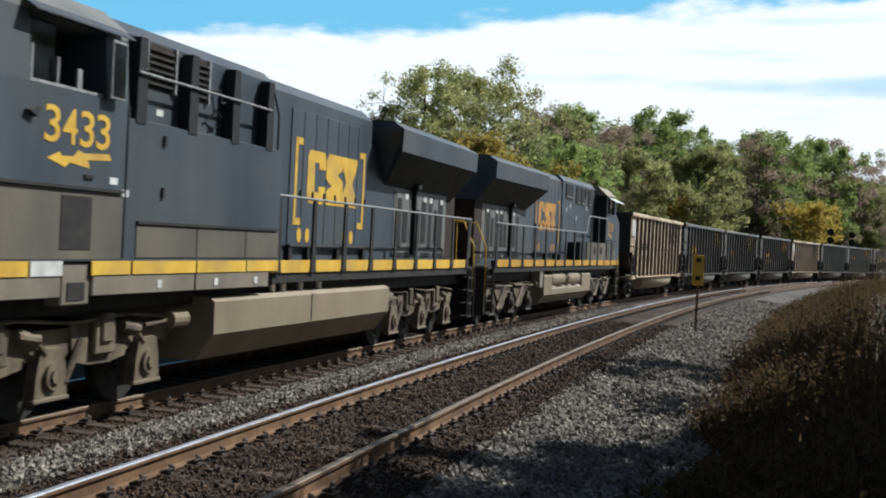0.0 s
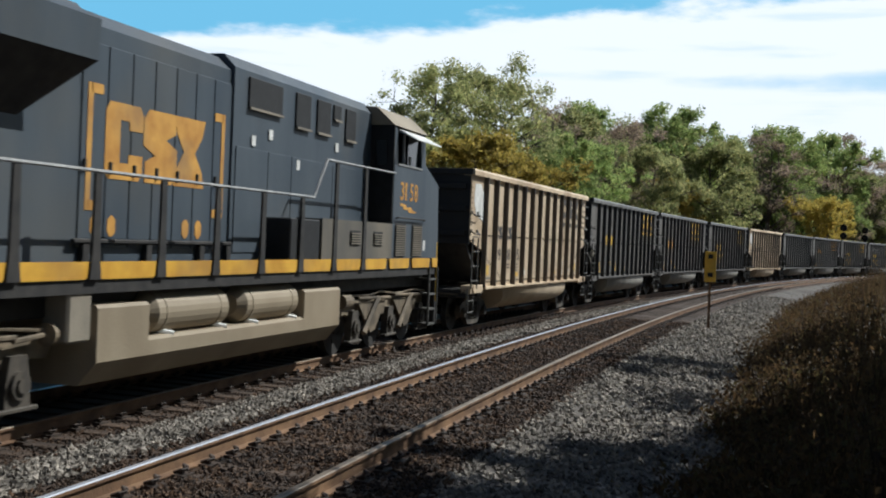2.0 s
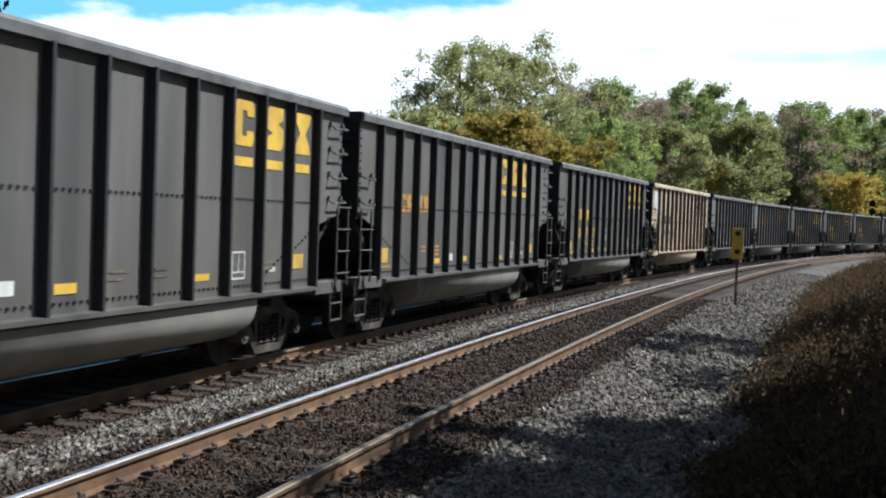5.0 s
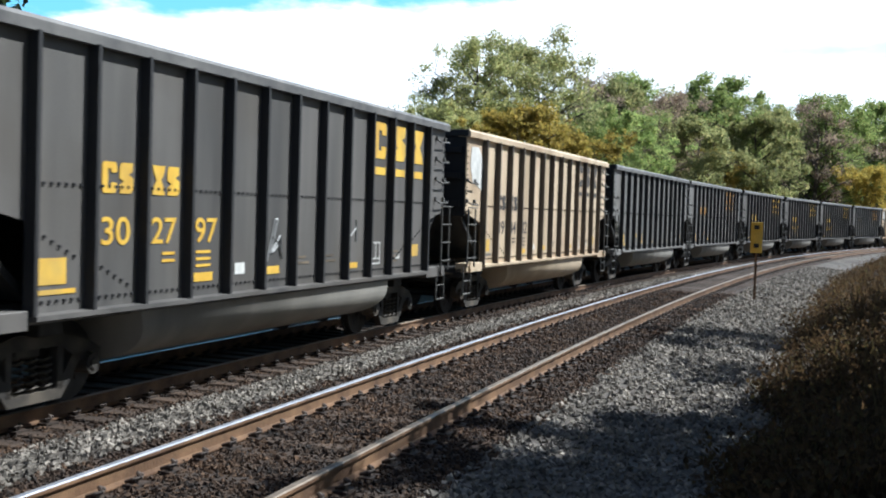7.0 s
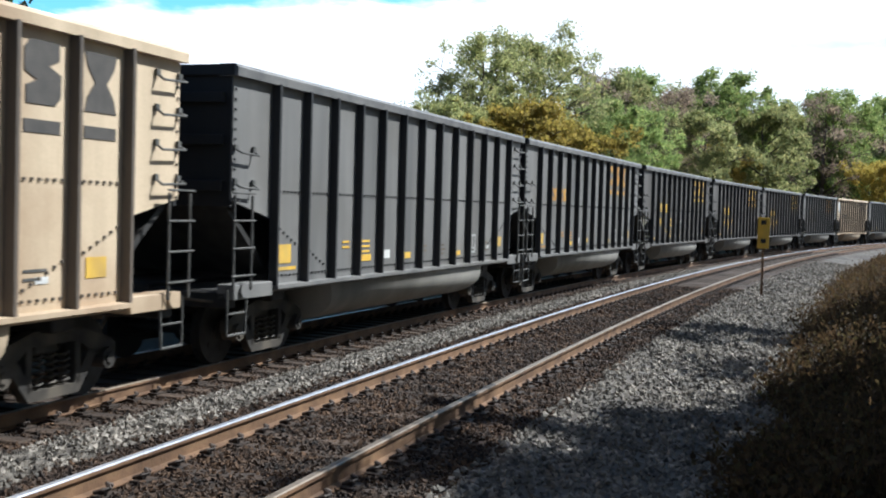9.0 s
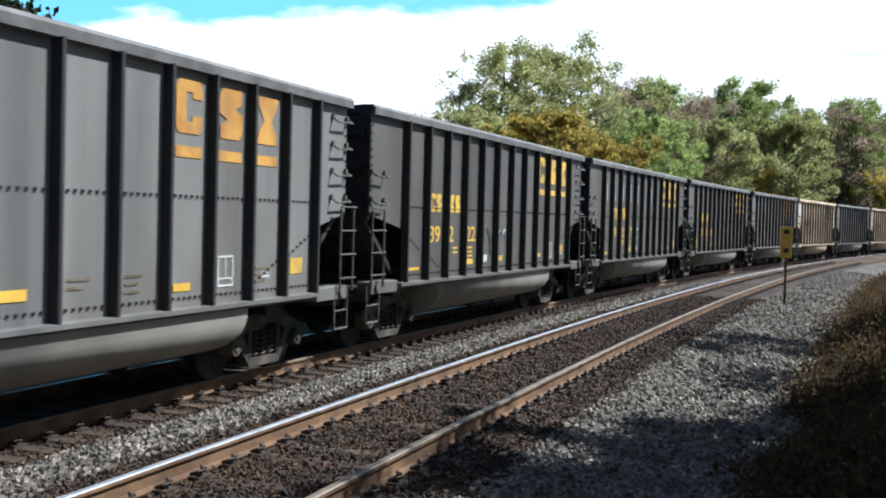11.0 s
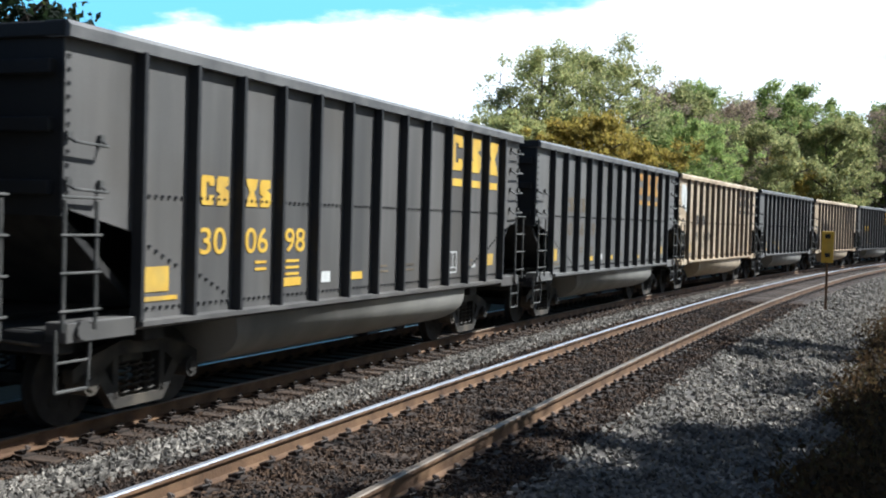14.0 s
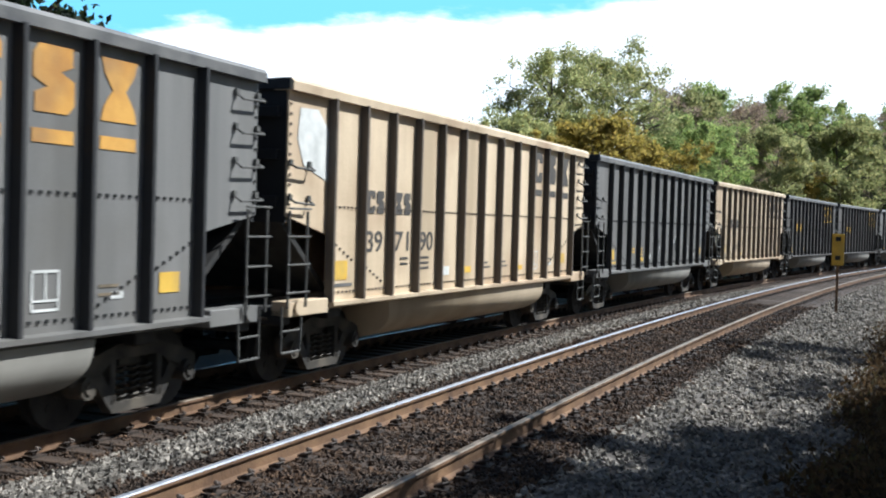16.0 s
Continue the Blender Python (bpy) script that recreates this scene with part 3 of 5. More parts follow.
def gondola(tan, grey, shift=0.0):
    RIBS = posts(shift)
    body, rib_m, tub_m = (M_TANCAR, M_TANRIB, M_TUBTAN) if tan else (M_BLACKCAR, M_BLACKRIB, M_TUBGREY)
    body = M_GREYCAR if grey else body
    h = CAR_L / 2
    car = empty("coal_gondola")
    yp = 1.49                      # plane of the side sheets
    for sd in (-1, 1):
        bm = bmesh.new()
        box(bm, RIBS[0], RIBS[-1], sd * yp, sd * (yp - 0.03), SILL, TOP - 0.1)
        for e in (-1, 1):
            x0, x1 = e * h, RIBS[0] if e < 0 else RIBS[-1]
            prism(bm, [(x0, TOP - 0.1), (x1, TOP - 0.1), (x1, 2.04), (x0, 2.28)], sd * (yp - 0.03), sd * yp)
        part("side_sheet", bm, body, car, "tan dusty side sheet" if tan else "faded dark grey side sheet")
        bm = bmesh.new()
        for a, b in zip(RIBS, RIBS[1:]):
            for i in range(6):
                x = a + 0.22 + i * (b - a - 0.36) / 5
                for z in (2.43, SILL + 0.12):
                    box(bm, x - 0.018, x + 0.018, sd * yp, sd * (yp + 0.018), z - 0.016, z + 0.016)
        for e in (-1, 1):
            for bay in (0, 1):
                x0 = (RIBS[0] if e < 0 else RIBS[-1]) - e * (0.12 + 0.955 * bay)
                for i in range(6):
                    x, z = x0 - e * i * 0.12, 1.95 - (bay * 6.5 + i) * 0.052
                    box(bm, x - 0.018, x + 0.018, sd * yp, sd * (yp + 0.018), z - 0.016, z + 0.016)
            for i in range(12):
                x, z = e * (h - 0.05), 2.3 + i * 0.13
                box(bm, x - 0.016, x + 0.016, sd * yp, sd * (yp + 0.016), z - 0.016, z + 0.016)
        tagged(part("rivets", bm, rib_m, car, "rows of rivets"), kind="stuff")
        # angled top chord and flanged side sill
        bm = bmesh.new()
        prism(bm, [(sd * 1.30, TOP - 0.16), (sd * 1.58, TOP - 0.16), (sd * 1.585, TOP - 0.05), (sd * 1.54, TOP), (sd * 1.30, TOP)], -h - 0.05, h + 0.05, "x")
        part("top_chord", bm, body if tan else M_CHORD, car)
        bm = bmesh.new()
        prism(bm, [(sd * 1.30, SILL + 0.03), (sd * 1.62, SILL), (sd * 1.62, SILL - 0.05), (sd * 1.54, SILL - 0.06), (sd * 1.52, SILL - 0.09), (sd * 1.30, SILL - 0.09)], -h + 1.1, h - 1.1, "x")
        part("side_sill", bm, body, car)
        for e in (-1, 1):
            bm = bmesh.new()
            box(bm, e * h, e * (h - 1.05), sd * 1.30, sd * 1.56, SILL - 0.14, SILL + 0.06, 0.01)
            rod(bm, (e * (h - 0.22), sd * 1.5, SILL - 0.02), (e * (h - 0.22), sd * 1.6, SILL - 0.02), 0.10, 10)
            part("end_sill", bm, body, car)
        # deep side posts, hat shaped, with their shade put into the colour
        bm = bmesh.new()
        v = [(-0.055, yp), (-0.028, 1.605), (0.028, 1.605), (0.055, yp)]
        lo = [bm.verts.new((x, sd * y, SILL + 0.0)) for x, y in v]
        hi = [bm.verts.new((x, sd * y, TOP - 0.15)) for x, y in v]
        for i in range(3):
            bm.faces.new((lo[i], lo[i + 1], hi[i + 1], hi[i]))
        bm.faces.new(lo)
        bm.faces.new(hi[::-1])
        bmesh.ops.recalc_face_normals(bm, faces=bm.faces)
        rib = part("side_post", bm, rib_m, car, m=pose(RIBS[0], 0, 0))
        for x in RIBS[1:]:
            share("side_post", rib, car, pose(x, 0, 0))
        # ladders, grab irons and step stirrups at both ends
        for e in (-1, 1):
            bm = bmesh.new()
            xa, xb = e * (h + 0.10), e * (h - 0.36)
            for x in (xa, xb):
                rod(bm, (x, sd * 1.60, SILL - 0.02), (x, sd * 1.60, 2.35), 0.022, 6)
            for i in range(4):
                z = SILL + 0.18 + i * 0.36
                rod(bm, (xa + e * 0.07, sd * 1.62, z), (xb - e * 0.05, sd * 1.62, z), 0.014, 6)
            ga, gb = e * (h - 0.04), e * (h - 0.52)
            part("ladder", bm, M_LADDER, car, "welded steel ladder")
            for z in (2.46, 2.91) if e < 0 else (2.46, 2.86, 3.26, 3.66):
                bm = bmesh.new()
                pipe(bm, [(ga, sd * 1.50, z + 0.05), (ga + e * 0.02, sd * 1.60, z), (gb, sd * 1.60, z - 0.02), (gb, sd * 1.50, z + 0.05)], 0.015, 6)
                for x in (ga, gb):
                    box(bm, x - 0.035, x + 0.035, sd * 1.50, sd * 1.53, z + 0.02, z + 0.10)
                part("grab_iron", bm, M_LADDER, car)
            bm = bmesh.new()
            pipe(bm, [(xa, sd * 1.52, SILL), (xa, sd * 1.52, 0.52), (xb, sd * 1.52, 0.52), (xb - e * 0.04, sd * 1.52, SILL)], 0.018, 6)
            rod(bm, (xa, sd * 1.52, 0.80), (xb, sd * 1.52, 0.80), 0.014, 6)
            part("step_stirrup", bm, M_LADDER, car)
    # ends, black from coal dirt and from shade painted into the colour
    for e in (-1, 1):
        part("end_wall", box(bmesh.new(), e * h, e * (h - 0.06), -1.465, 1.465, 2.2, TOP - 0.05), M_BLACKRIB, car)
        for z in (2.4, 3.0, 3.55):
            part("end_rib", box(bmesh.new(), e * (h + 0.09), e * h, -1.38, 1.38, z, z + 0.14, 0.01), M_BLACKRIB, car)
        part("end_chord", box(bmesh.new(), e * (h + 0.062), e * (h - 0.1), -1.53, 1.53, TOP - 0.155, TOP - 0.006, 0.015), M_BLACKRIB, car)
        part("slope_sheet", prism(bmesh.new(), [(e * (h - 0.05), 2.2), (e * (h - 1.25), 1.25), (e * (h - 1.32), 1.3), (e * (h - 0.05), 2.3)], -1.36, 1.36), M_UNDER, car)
        bm = bmesh.new()
        box(bm, e * (h + 0.02), e * (h - 2.9), -0.25, 0.25, 0.78, 1.14, 0.02)
        box(bm, e * h, e * (h - 0.25), -1.45, 1.45, 0.86, 1.08, 0.02)
        box(bm, e * (h - 1.6), e * (h - 2.0), -1.25, 1.25, 0.84, 1.02, 0.02)
        part("underframe", bm, M_UNDER, car)
        bm = bmesh.new()
        box(bm, e * (h + 0.0), e * (h + 0.42), -0.1, 0.1, 0.76, 0.98, 0.03)
        box(bm, e * (h + 0.40), e * (h + 0.545), -0.17, 0.17, 0.72, 1.02, 0.05)
        rod(bm, (e * (h - 0.05), 0.3, 0.9), (e * (h + 0.45), 0.25, 0.42), 0.035, 7)
        rod(bm, (e * (h + 0.02), -1.25, 0.95), (e * (h + 0.02), 0.0, 1.0), 0.018, 6)
        part("coupler", bm, M_TRUCK, car, "knuckle coupler with air hose")
    # rounded tub between the bogies
    bm = bmesh.new()
    prof = [(-1.53, SILL - 0.09)] + [(-1.53 * math.copysign(abs(math.cos(a)) ** 0.7, math.cos(a)), 0.86 - 0.50 * math.sin(a)) for a in np.linspace(0.0, math.pi, 19)] + [(1.53, SILL - 0.09)]
    x0, x1 = -h + 3.10, h - 3.10
    rows = []
    for x, ins in ((x0 - 0.12, 0.0), (x1 + 0.12, 0.0)):
        rows.append([bm.verts.new((x + (0.25 if x < 0 else -0.25) * (SILL - z), y, z)) for y, z in prof])
    for i in range(len(prof) - 1):
        f = bm.faces.new((rows[0][i], rows[0][i + 1], rows[1][i + 1], rows[1][i]))
        f.smooth = True
    bm.faces.new(rows[0])
    bm.faces.new(rows[1])
    bmesh.ops.recalc_face_normals(bm, faces=bm.faces)
    part("tub", bm, tub_m, car, "rounded belly tub, dusty")
    bm = bmesh.new()
    box(bm, -h + 0.1, h - 0.1, -1.38, 1.38, 1.0, 1.09)
    part("floor_plate", bm, M_UNDER, car)
    bm = bmesh.new()
    bmesh.ops.create_grid(bm, x_segments=30, y_segments=6, size=1, matrix=pose(0, 0, 3.45) @ Matrix.Diagonal((h - 0.1, 1.36, 1, 1)))
    for v in bm.verts:
        v.co.z += 0.25 * noise.noise(v.co * 1.3) + 0.15 * (1 - abs(v.co.y) / 1.36)
    part("coal_load", bm, M_COAL, car, "heap of black coal")
    for e in (-1, 1):
        freight_bogie(car, e * (h - 1.75))
    return car


def decorate(car, k, rng):
    """Painted marks of one car: initials and numbers across the bays, yellow bars, white panels, graffiti."""
    tan = k in TAN_CARS
    m = M_DARKLET if tan else (M_ORANGE if k in (2, 6, 10) else M_YELLOW)
    RIBS = posts(SHIFT.get(k, 0.0))
    y, mids = -1.495, [(a + b) / 2 for a, b in zip(RIBS, RIBS[1:])]
    b0 = 8 if k in (2, 5, 6, 7, 8, 10) else 9
    big = M_YELLOW if k == 2 else M_ORANGE if k == 10 else m
    if k not in (5, 12):
        logo(car, big, [mids[b0 + i] - 0.27 for i in range(3)], y, 3.16, 0.56, 0.62)
        for i in range(3):
            bars(car, big, mids[b0 + i] - 0.27, y, 2.88, 0.56, 0.13, "underline_bar")
    small = M_FAINT if k == 10 else m
    zz = 2.55 if k in (6, 10) else 2.36
    if k not in (5, 12):
        for i, (s0, s1) in enumerate(((0, 1), (2, 1))):
            logo(car, small, (mids[1 + i] - 0.26, None, None), y, zz, 0.26, 0.34, "mark_shape", (s0,))
            logo(car, small, (mids[1 + i] + 0.05, None, None), y, zz, 0.26, 0.34, "mark_shape", (s1,))
    for i, pair in enumerate(NUMBERS.get(k, ())):
        lettering(pair, 0.31, small, car, pose(mids[1 + i] - 0.25, y, zz - 0.56), 0.26 * len(pair), "car_number")
    # capacity stencils below the number, in two short columns
    for i in (1, 2):
        for j in range(3 if i == 2 else 2):
            bars(car, small, mids[1 + i] - (0.02 if i == 1 else 0.22), y, 1.66 - j * 0.085, 0.26 if i == 1 else 0.34, 0.035)
    yel = M_YELLOW
    if k not in (7, 8):
        bars(car, yel, RIBS[0] + 0.13, y, 1.41, 0.46, 0.27, "yellow_panel")
    bars(car, M_CHORD if tan else small, RIBS[0] + 0.13, y, 1.31, 0.62, 0.05)
    for b, w, hh in ((3, 0.44, 0.11), (5, 0.38, 0.11), (8, 0.36, 0.09)):
        if rng.random() < 0.8:
            bars(car, yel, mids[b] - 0.26, y, 1.33 + rng.uniform(-0.03, 0.05), w, hh)
    bars(car, yel, mids[-1] - 0.2, y, 1.42, 0.36, 0.22, "yellow_panel")
    # stencil frame with four white edges
    x, z = mids[9] - 0.24, 1.33
    for a, b, w, hh in ((0, 0, 0.38, 0.025), (0, 0.36, 0.38, 0.025), (0, 0, 0.025, 0.38), (0.355, 0, 0.025, 0.38), (0.18, 0.1, 0.02, 0.26), (0, 0.09, 0.38, 0.02)):
        bars(car, M_WHITE, x + a, y, z + b, w, hh, "white_stencil_line")
    bars(car, M_WHITE, mids[4] - 0.2, y, 1.36, 0.26, 0.15, "white_plate")
    bars(car, M_WHITE, mids[10] - 0.06, y, 1.40, 0.20, 0.07, "white_plate")
    for b in (6, 7, 10):
        for j in range(rng.randint(2, 3)):
            bars(car, M_LADDER if tan else M_TRUCK, mids[b] - 0.24, y, 1.52 - j * 0.085, rng.uniform(0.24, 0.4), 0.03)
    if k in (7, 8):
        for b in (0, 6, 8):
            bars(car, yel, mids[b] - (0.24 if b else 0.36), y, 1.48, 0.10 if b else 0.12, 0.45 if b else 0.98)
    if k in (3, 7, 8, 12, 14):
        for b in rng.sample(range(3, 9), 2):
            scrawl(car, mids[b] - 0.26, 1.5, 0.5, 0.6, rng, M_GRAFFITI)
    if k == 8:
        for b in (0, 1, 2, 3, 4, 6):
            for j in (0, 1):
                bars(car, M_GRAFFITI, mids[b] - 0.22 + j * 0.25, y, 2.9, 0.06, 0.58, "graffiti_bar")
    if k in (11, 4, 0):
        bm = prism(bmesh.new(), [(-CAR_L / 2 + 0.28, 3.7), (-CAR_L / 2 + 0.75, 3.72), (-CAR_L / 2 + 1.12, 3.4), (-CAR_L / 2 + 1.1, 2.75), (-CAR_L / 2 + 0.4, 2.95), (-CAR_L / 2 + 0.22, 3.3)], y - 0.004, y)
        part("graffiti_patch", bm, M_WHITE, car, "white graffiti patch")


def scrawl(car, x, z, w, hh, rng, mat):
    bm = bmesh.new()
    p = Vector((x, -1.50, z + rng.uniform(0, hh)))
    for _ in range(9):
        q = Vector((min(x + w, max(x, p.x + rng.uniform(-0.2, 0.28))), -1.50, z + rng.uniform(0, hh)))
        rod(bm, p, q, 0.014, 4)
        p = q
    tagged(part("graffiti", bm, mat, car, "scrawled pale graffiti"), kind="stuff")


N_CARS = 27
CARS = []


def build_cars():
    rng = random.Random(11)
    kinds = {}
    for k in range(N_CARS):
        key = (k in TAN_CARS, k in GREY_CARS, SHIFT.get(k, 0.0))
        if key in kinds:
            car = copy_thing(kinds[key], pose(0, 0, 0))
        else:
            car = kinds[key] = gondola(*key)
        tagged(car, "dusty tan ribbed coal gondola with dark lettering, full of coal" if key[0] else "dull grey ribbed coal gondola with black posts, full of coal" if key[1] else "faded black ribbed coal gondola with yellow lettering, full of coal", "freight car", "coal gondolas of the train")
        CARS.append(car)
    for k, car in enumerate(CARS):
        if k < 17:
            decorate(car, k, rng)


build_cars()


# ---------------------------------------------------------------- locomotives
LOCO_L = 22.3
LOCOS = []


def loco_bogie(root, x, sgn, webbed):
    """webbed: triangular webs and long links between the axles; otherwise pockets and levers."""
    bm = bmesh.new()
    for sd in (-1, 1):
        y0, y1 = sd * 1.02, sd * 1.15
        prism(bm, [(-2.75, 0.98), (-2.4, 1.06), (2.4, 1.06), (2.75, 0.98), (2.6, 0.78), (2.35, 0.80), (1.9, 0.72), (1.65, 0.72), (1.35, 0.84), (0.6, 0.86), (0.35, 0.72), (-0.35, 0.72), (-0.6, 0.86), (-1.35, 0.84), (-1.65, 0.72), (-1.9, 0.72), (-2.35, 0.80), (-2.6, 0.78)], y0, y1)
    box(bm, -2.5, 2.5, -1.02, 1.02, 0.80, 1.0, 0.03)
    b = part("bogie", bm, M_TRUCK, root, "dusty cast three-axle side frame", m=pose(x, 0, 0))
    for ax in (-2.02, 0.0, 2.02):
        wheelset(b, pose(ax, 0, 0.533), 0.533)
        for sd in (-1, 1):
            j = bmesh.new()
            k = 0.7 if webbed else 1.0
            prism(j, [(-0.20 * k, 0.86), (0.20 * k, 0.86), (0.27 * k, 0.62), (0.30 * k, 0.30), (-0.30 * k, 0.30), (-0.27 * k, 0.62)], sd * 1.10, sd * 1.24)
            rod(j, (0, sd * 1.2, 0.55), (0, sd * 1.29, 0.55), 0.155, 16)
            rod(j, (0, sd * 1.28, 0.55), (0, sd * 1.32, 0.55), 0.09, 8)
            box(j, -0.33, 0.33, sd * 1.12, sd * 1.26, 0.26, 0.31, 0.01)
            # boxes of the webbed bogies take the steel darkened for shade
            part("journal_box", j, M_CARTRUCK if webbed else M_TRUCK, b, "wedge-shaped journal box", m=pose(ax, 0, 0))
    for sd in (-1, 1):
        for px in (-1.02, 1.02):
            if webbed:
                q = bmesh.new()
                prism(q, [(px - 0.82, 1.0), (px + 0.70, 1.0), (px + 0.16, 0.44), (px - 0.10, 0.40)], sd * 1.16, sd * 1.22)
                part("web_plate", q, M_TRUCK, b, "dusty triangular web")
                q = bmesh.new()
                rod(q, (px + 0.15, sd * 1.27, 1.08), (px - 0.62, sd * 1.27, 0.42), 0.055, 6)
                rod(q, (px - 0.9, sd * 1.26, 1.1), (px + 0.9, sd * 1.26, 1.06), 0.03, 6)
                part("link", q, M_TRUCK, b)
                continue
            q = bmesh.new()
            prism(q, [(px - 0.62, 1.10), (px + 0.62, 1.10), (px + 0.55, 0.66), (px + 0.2, 0.60), (px - 0.2, 0.60), (px - 0.55, 0.66)], sd * 1.152, sd * 1.185)
            part("frame_plate", q, M_TRUCK, b, "dusty beige frame plate")
            q = bmesh.new()
            box(q, px - 0.22, px + 0.22, sd * 1.15, sd * 1.26, 0.72, 1.14, 0.02)
            box(q, px - 0.12, px + 0.12, sd * 1.2, sd * 1.3, 0.86, 1.22, 0.02)
            part("spring_pocket", q, M_TRUCK, b)
            q = bmesh.new()
            rod(q, (px + 0.35, sd * 1.24, 1.04), (px + 0.72, sd * 1.24, 0.98), 0.075, 10)
            rod(q, (px + 0.68, sd * 1.24, 0.99), (px + 0.9, sd * 1.24, 0.80), 0.03, 6)
            part("brake_cylinder", q, M_TRUCK, b)
            q = bmesh.new()
            rod(q, (px - 0.45, sd * 1.22, 0.92), (px - 0.75, sd * 1.22, 0.45), 0.04, 6)
            part("brake_lever", q, M_TRUCK, b)
        q = bmesh.new()
        rod(q, (-sgn * 2.45, sd * 1.25, 1.06), (-sgn * 2.85, sd * 1.25, 1.06), 0.13, 14)
        rod(q, (-sgn * 1.9, sd * 1.25, 1.02), (-sgn * 2.5, sd * 1.25, 1.06), 0.03, 6)
        part("damper", q, M_TRUCK, b, "pale round damper")
        q = bmesh.new()
        pts = [(-2.6, sd * 1.2, 1.16), (-1.2, sd * 1.22, 1.14), (-0.7, sd * 1.24, 1.2), (0.4, sd * 1.22, 1.12), (1.5, sd * 1.24, 1.18), (2.5, sd * 1.2, 1.1)]
        pipe(q, pts, 0.022, 5)
        part("air_pipe", q, M_TRUCK, b)
    return b


def mark(root, material, x, y, z, w, h, name="logo_bar", r=0.05):
    """A rounded flat patch of paint on a side."""
    s = -1 if y < 0 else 1
    o = [(x + r, z), (x + w - r, z), (x + w, z + r), (x + w, z + h - r), (x + w - r, z + h), (x + r, z + h), (x, z + h - r), (x, z + r)]
    return part(name, prism(bmesh.new(), o, y, y + s * 0.005), material, root)


def locomotive(sgn, wide):
    """wide: the cab unit with flush full-width sides; otherwise a walkway runs to the cab."""
    root = empty("locomotive")
    X = lambda u: sgn * (u - LOCO_L / 2)
    H = 0.95
    # underframe
    bm = box(bmesh.new(), X(0.75), X(20.6), -1.15, 1.15, 1.22, 1.64, 0.02)
    box(bm, X(0.75), X(20.3), -1.46, 1.46, 1.60, 1.68, 0.0)
    part("underframe", bm, M_UNDER, root, "grimy black underframe")
    for sd in (-1, 1):
        ends = [1.45 + 1.42 * i for i in range(9)] + [12.9] if wide else [1.45 + 1.42 * i for i in range(14)] + [20.5]
        for a, b in zip(ends, ends[1:]):
            st = bmesh.new()
            o = [(X(a + 0.09), 1.86), (X(b - 0.09), 1.86), (X(b - 0.12), 1.69), (X(b - 0.16), 1.66), (X(a + 0.16), 1.66), (X(a + 0.12), 1.69)]
            prism(st, o, sd * 1.47, sd * 1.50)
            part("sill_stripe", st, M_YELLOW if wide else M_SILLGOLD, root, "yellow sill panel")
        bm = box(bmesh.new(), X(1.3), X(12.9 if wide else 20.3), sd * 1.40, sd * 1.47, 1.50, 1.84)
        part("sill_plate", bm, M_UNDER, root)
        # handrail on black stanchions
        last = 13.5 if wide else 13.23
        pts = [(X(1.25), sd * 1.50, 1.9), (X(1.3), sd * 1.52, 2.88), (X(last), sd * 1.52, 2.88)]
        if not wide:
            pts += [(X(13.74), sd * 1.52, 3.54), (X(17.25), sd * 1.52, 3.55)]
        part("handrail", pipe(bmesh.new(), pts, 0.022, 7), M_CHROME, root, "bare steel handrail")
        for i in range(9 if wide else 11):
            u = 1.45 + 1.42 * i
            p = bmesh.new()
            top = 2.90 if u < 13.4 else 3.54
            prism(p, [(X(u) - 0.055, top), (X(u) + 0.055, top), (X(u) + 0.075, 1.95), (X(u) + 0.11, 1.66), (X(u) - 0.11, 1.66), (X(u) - 0.075, 1.95)], sd * 1.49, sd * 1.525)
            part("stanchion", p, M_UNDER, root, "black flat stanchion")
        p = bmesh.new()
        pipe(p, [(X(7.4), sd * 1.02, 2.08), (X(11.3), sd * 1.02, 2.08)], 0.03, 6)
        for u in (7.6, 9.0, 10.4, 11.2):
            box(p, X(u), X(u + 0.12), sd * 0.96, sd * 1.03, 1.7, 2.1)
        part("cable_duct", p, M_UNDER, root)
    # long hood in three lengths
    bm = bmesh.new()
    roof = [(-H, 1.68), (-H, 4.66), (-0.72, 4.86), (0.72, 4.86), (H, 4.66), (H, 1.68)]
    prism(bm, roof, X(7.3), X(12.95 if wide else 11.3), "x")
    part("engine_hood", bm, M_LOCOBLUE, root, "dusty dark blue hood")
    for sd in (-1, 1):
        n = 7
        for i in range(n):
            a = 7.55 + i * 3.75 / n
            part("hood_door", box(bmesh.new(), X(a + 0.012), X(a + 3.75 / n - 0.012), sd * H, sd * (H + 0.018), 2.0, 4.45, 0.006), M_LOCOBLUE, root)
            part("latch", box(bmesh.new(), X(a + 0.06), X(a + 0.1), sd * (H + 0.018), sd * (H + 0.05), 2.9, 3.05), M_UNDER, root)
    bm = bmesh.new()
    prism(bm, [(-H, 1.68), (-H, 4.2), (H, 4.2), (H, 1.68)], X(1.35), X(7.3), "x")
    part("rear_hood", bm, M_LOCOBLUE, root)
    bm = bmesh.new()
    box(bm, X(0.95), X(1.35), -H - 0.02, H + 0.02, 1.68, 3.5, 0.02)
    box(bm, X(1.3), X(1.68), -H - 0.015, H + 0.015, 1.75, 3.5, 0.0)
    part("rear_screen", bm, M_BRAKE, root, "rust-brown rear screen darkened for shade")
    # radiator wings
    bm = bmesh.new()
    o = [(-H, 3.42), (-1.53, 4.10), (-1.55, 4.56), (-1.45, 4.63), (1.45, 4.63), (1.55, 4.56), (1.53, 4.10), (H, 3.42)]
    a = [bm.verts.new((X(1.0), y, z)) for y, z in o]
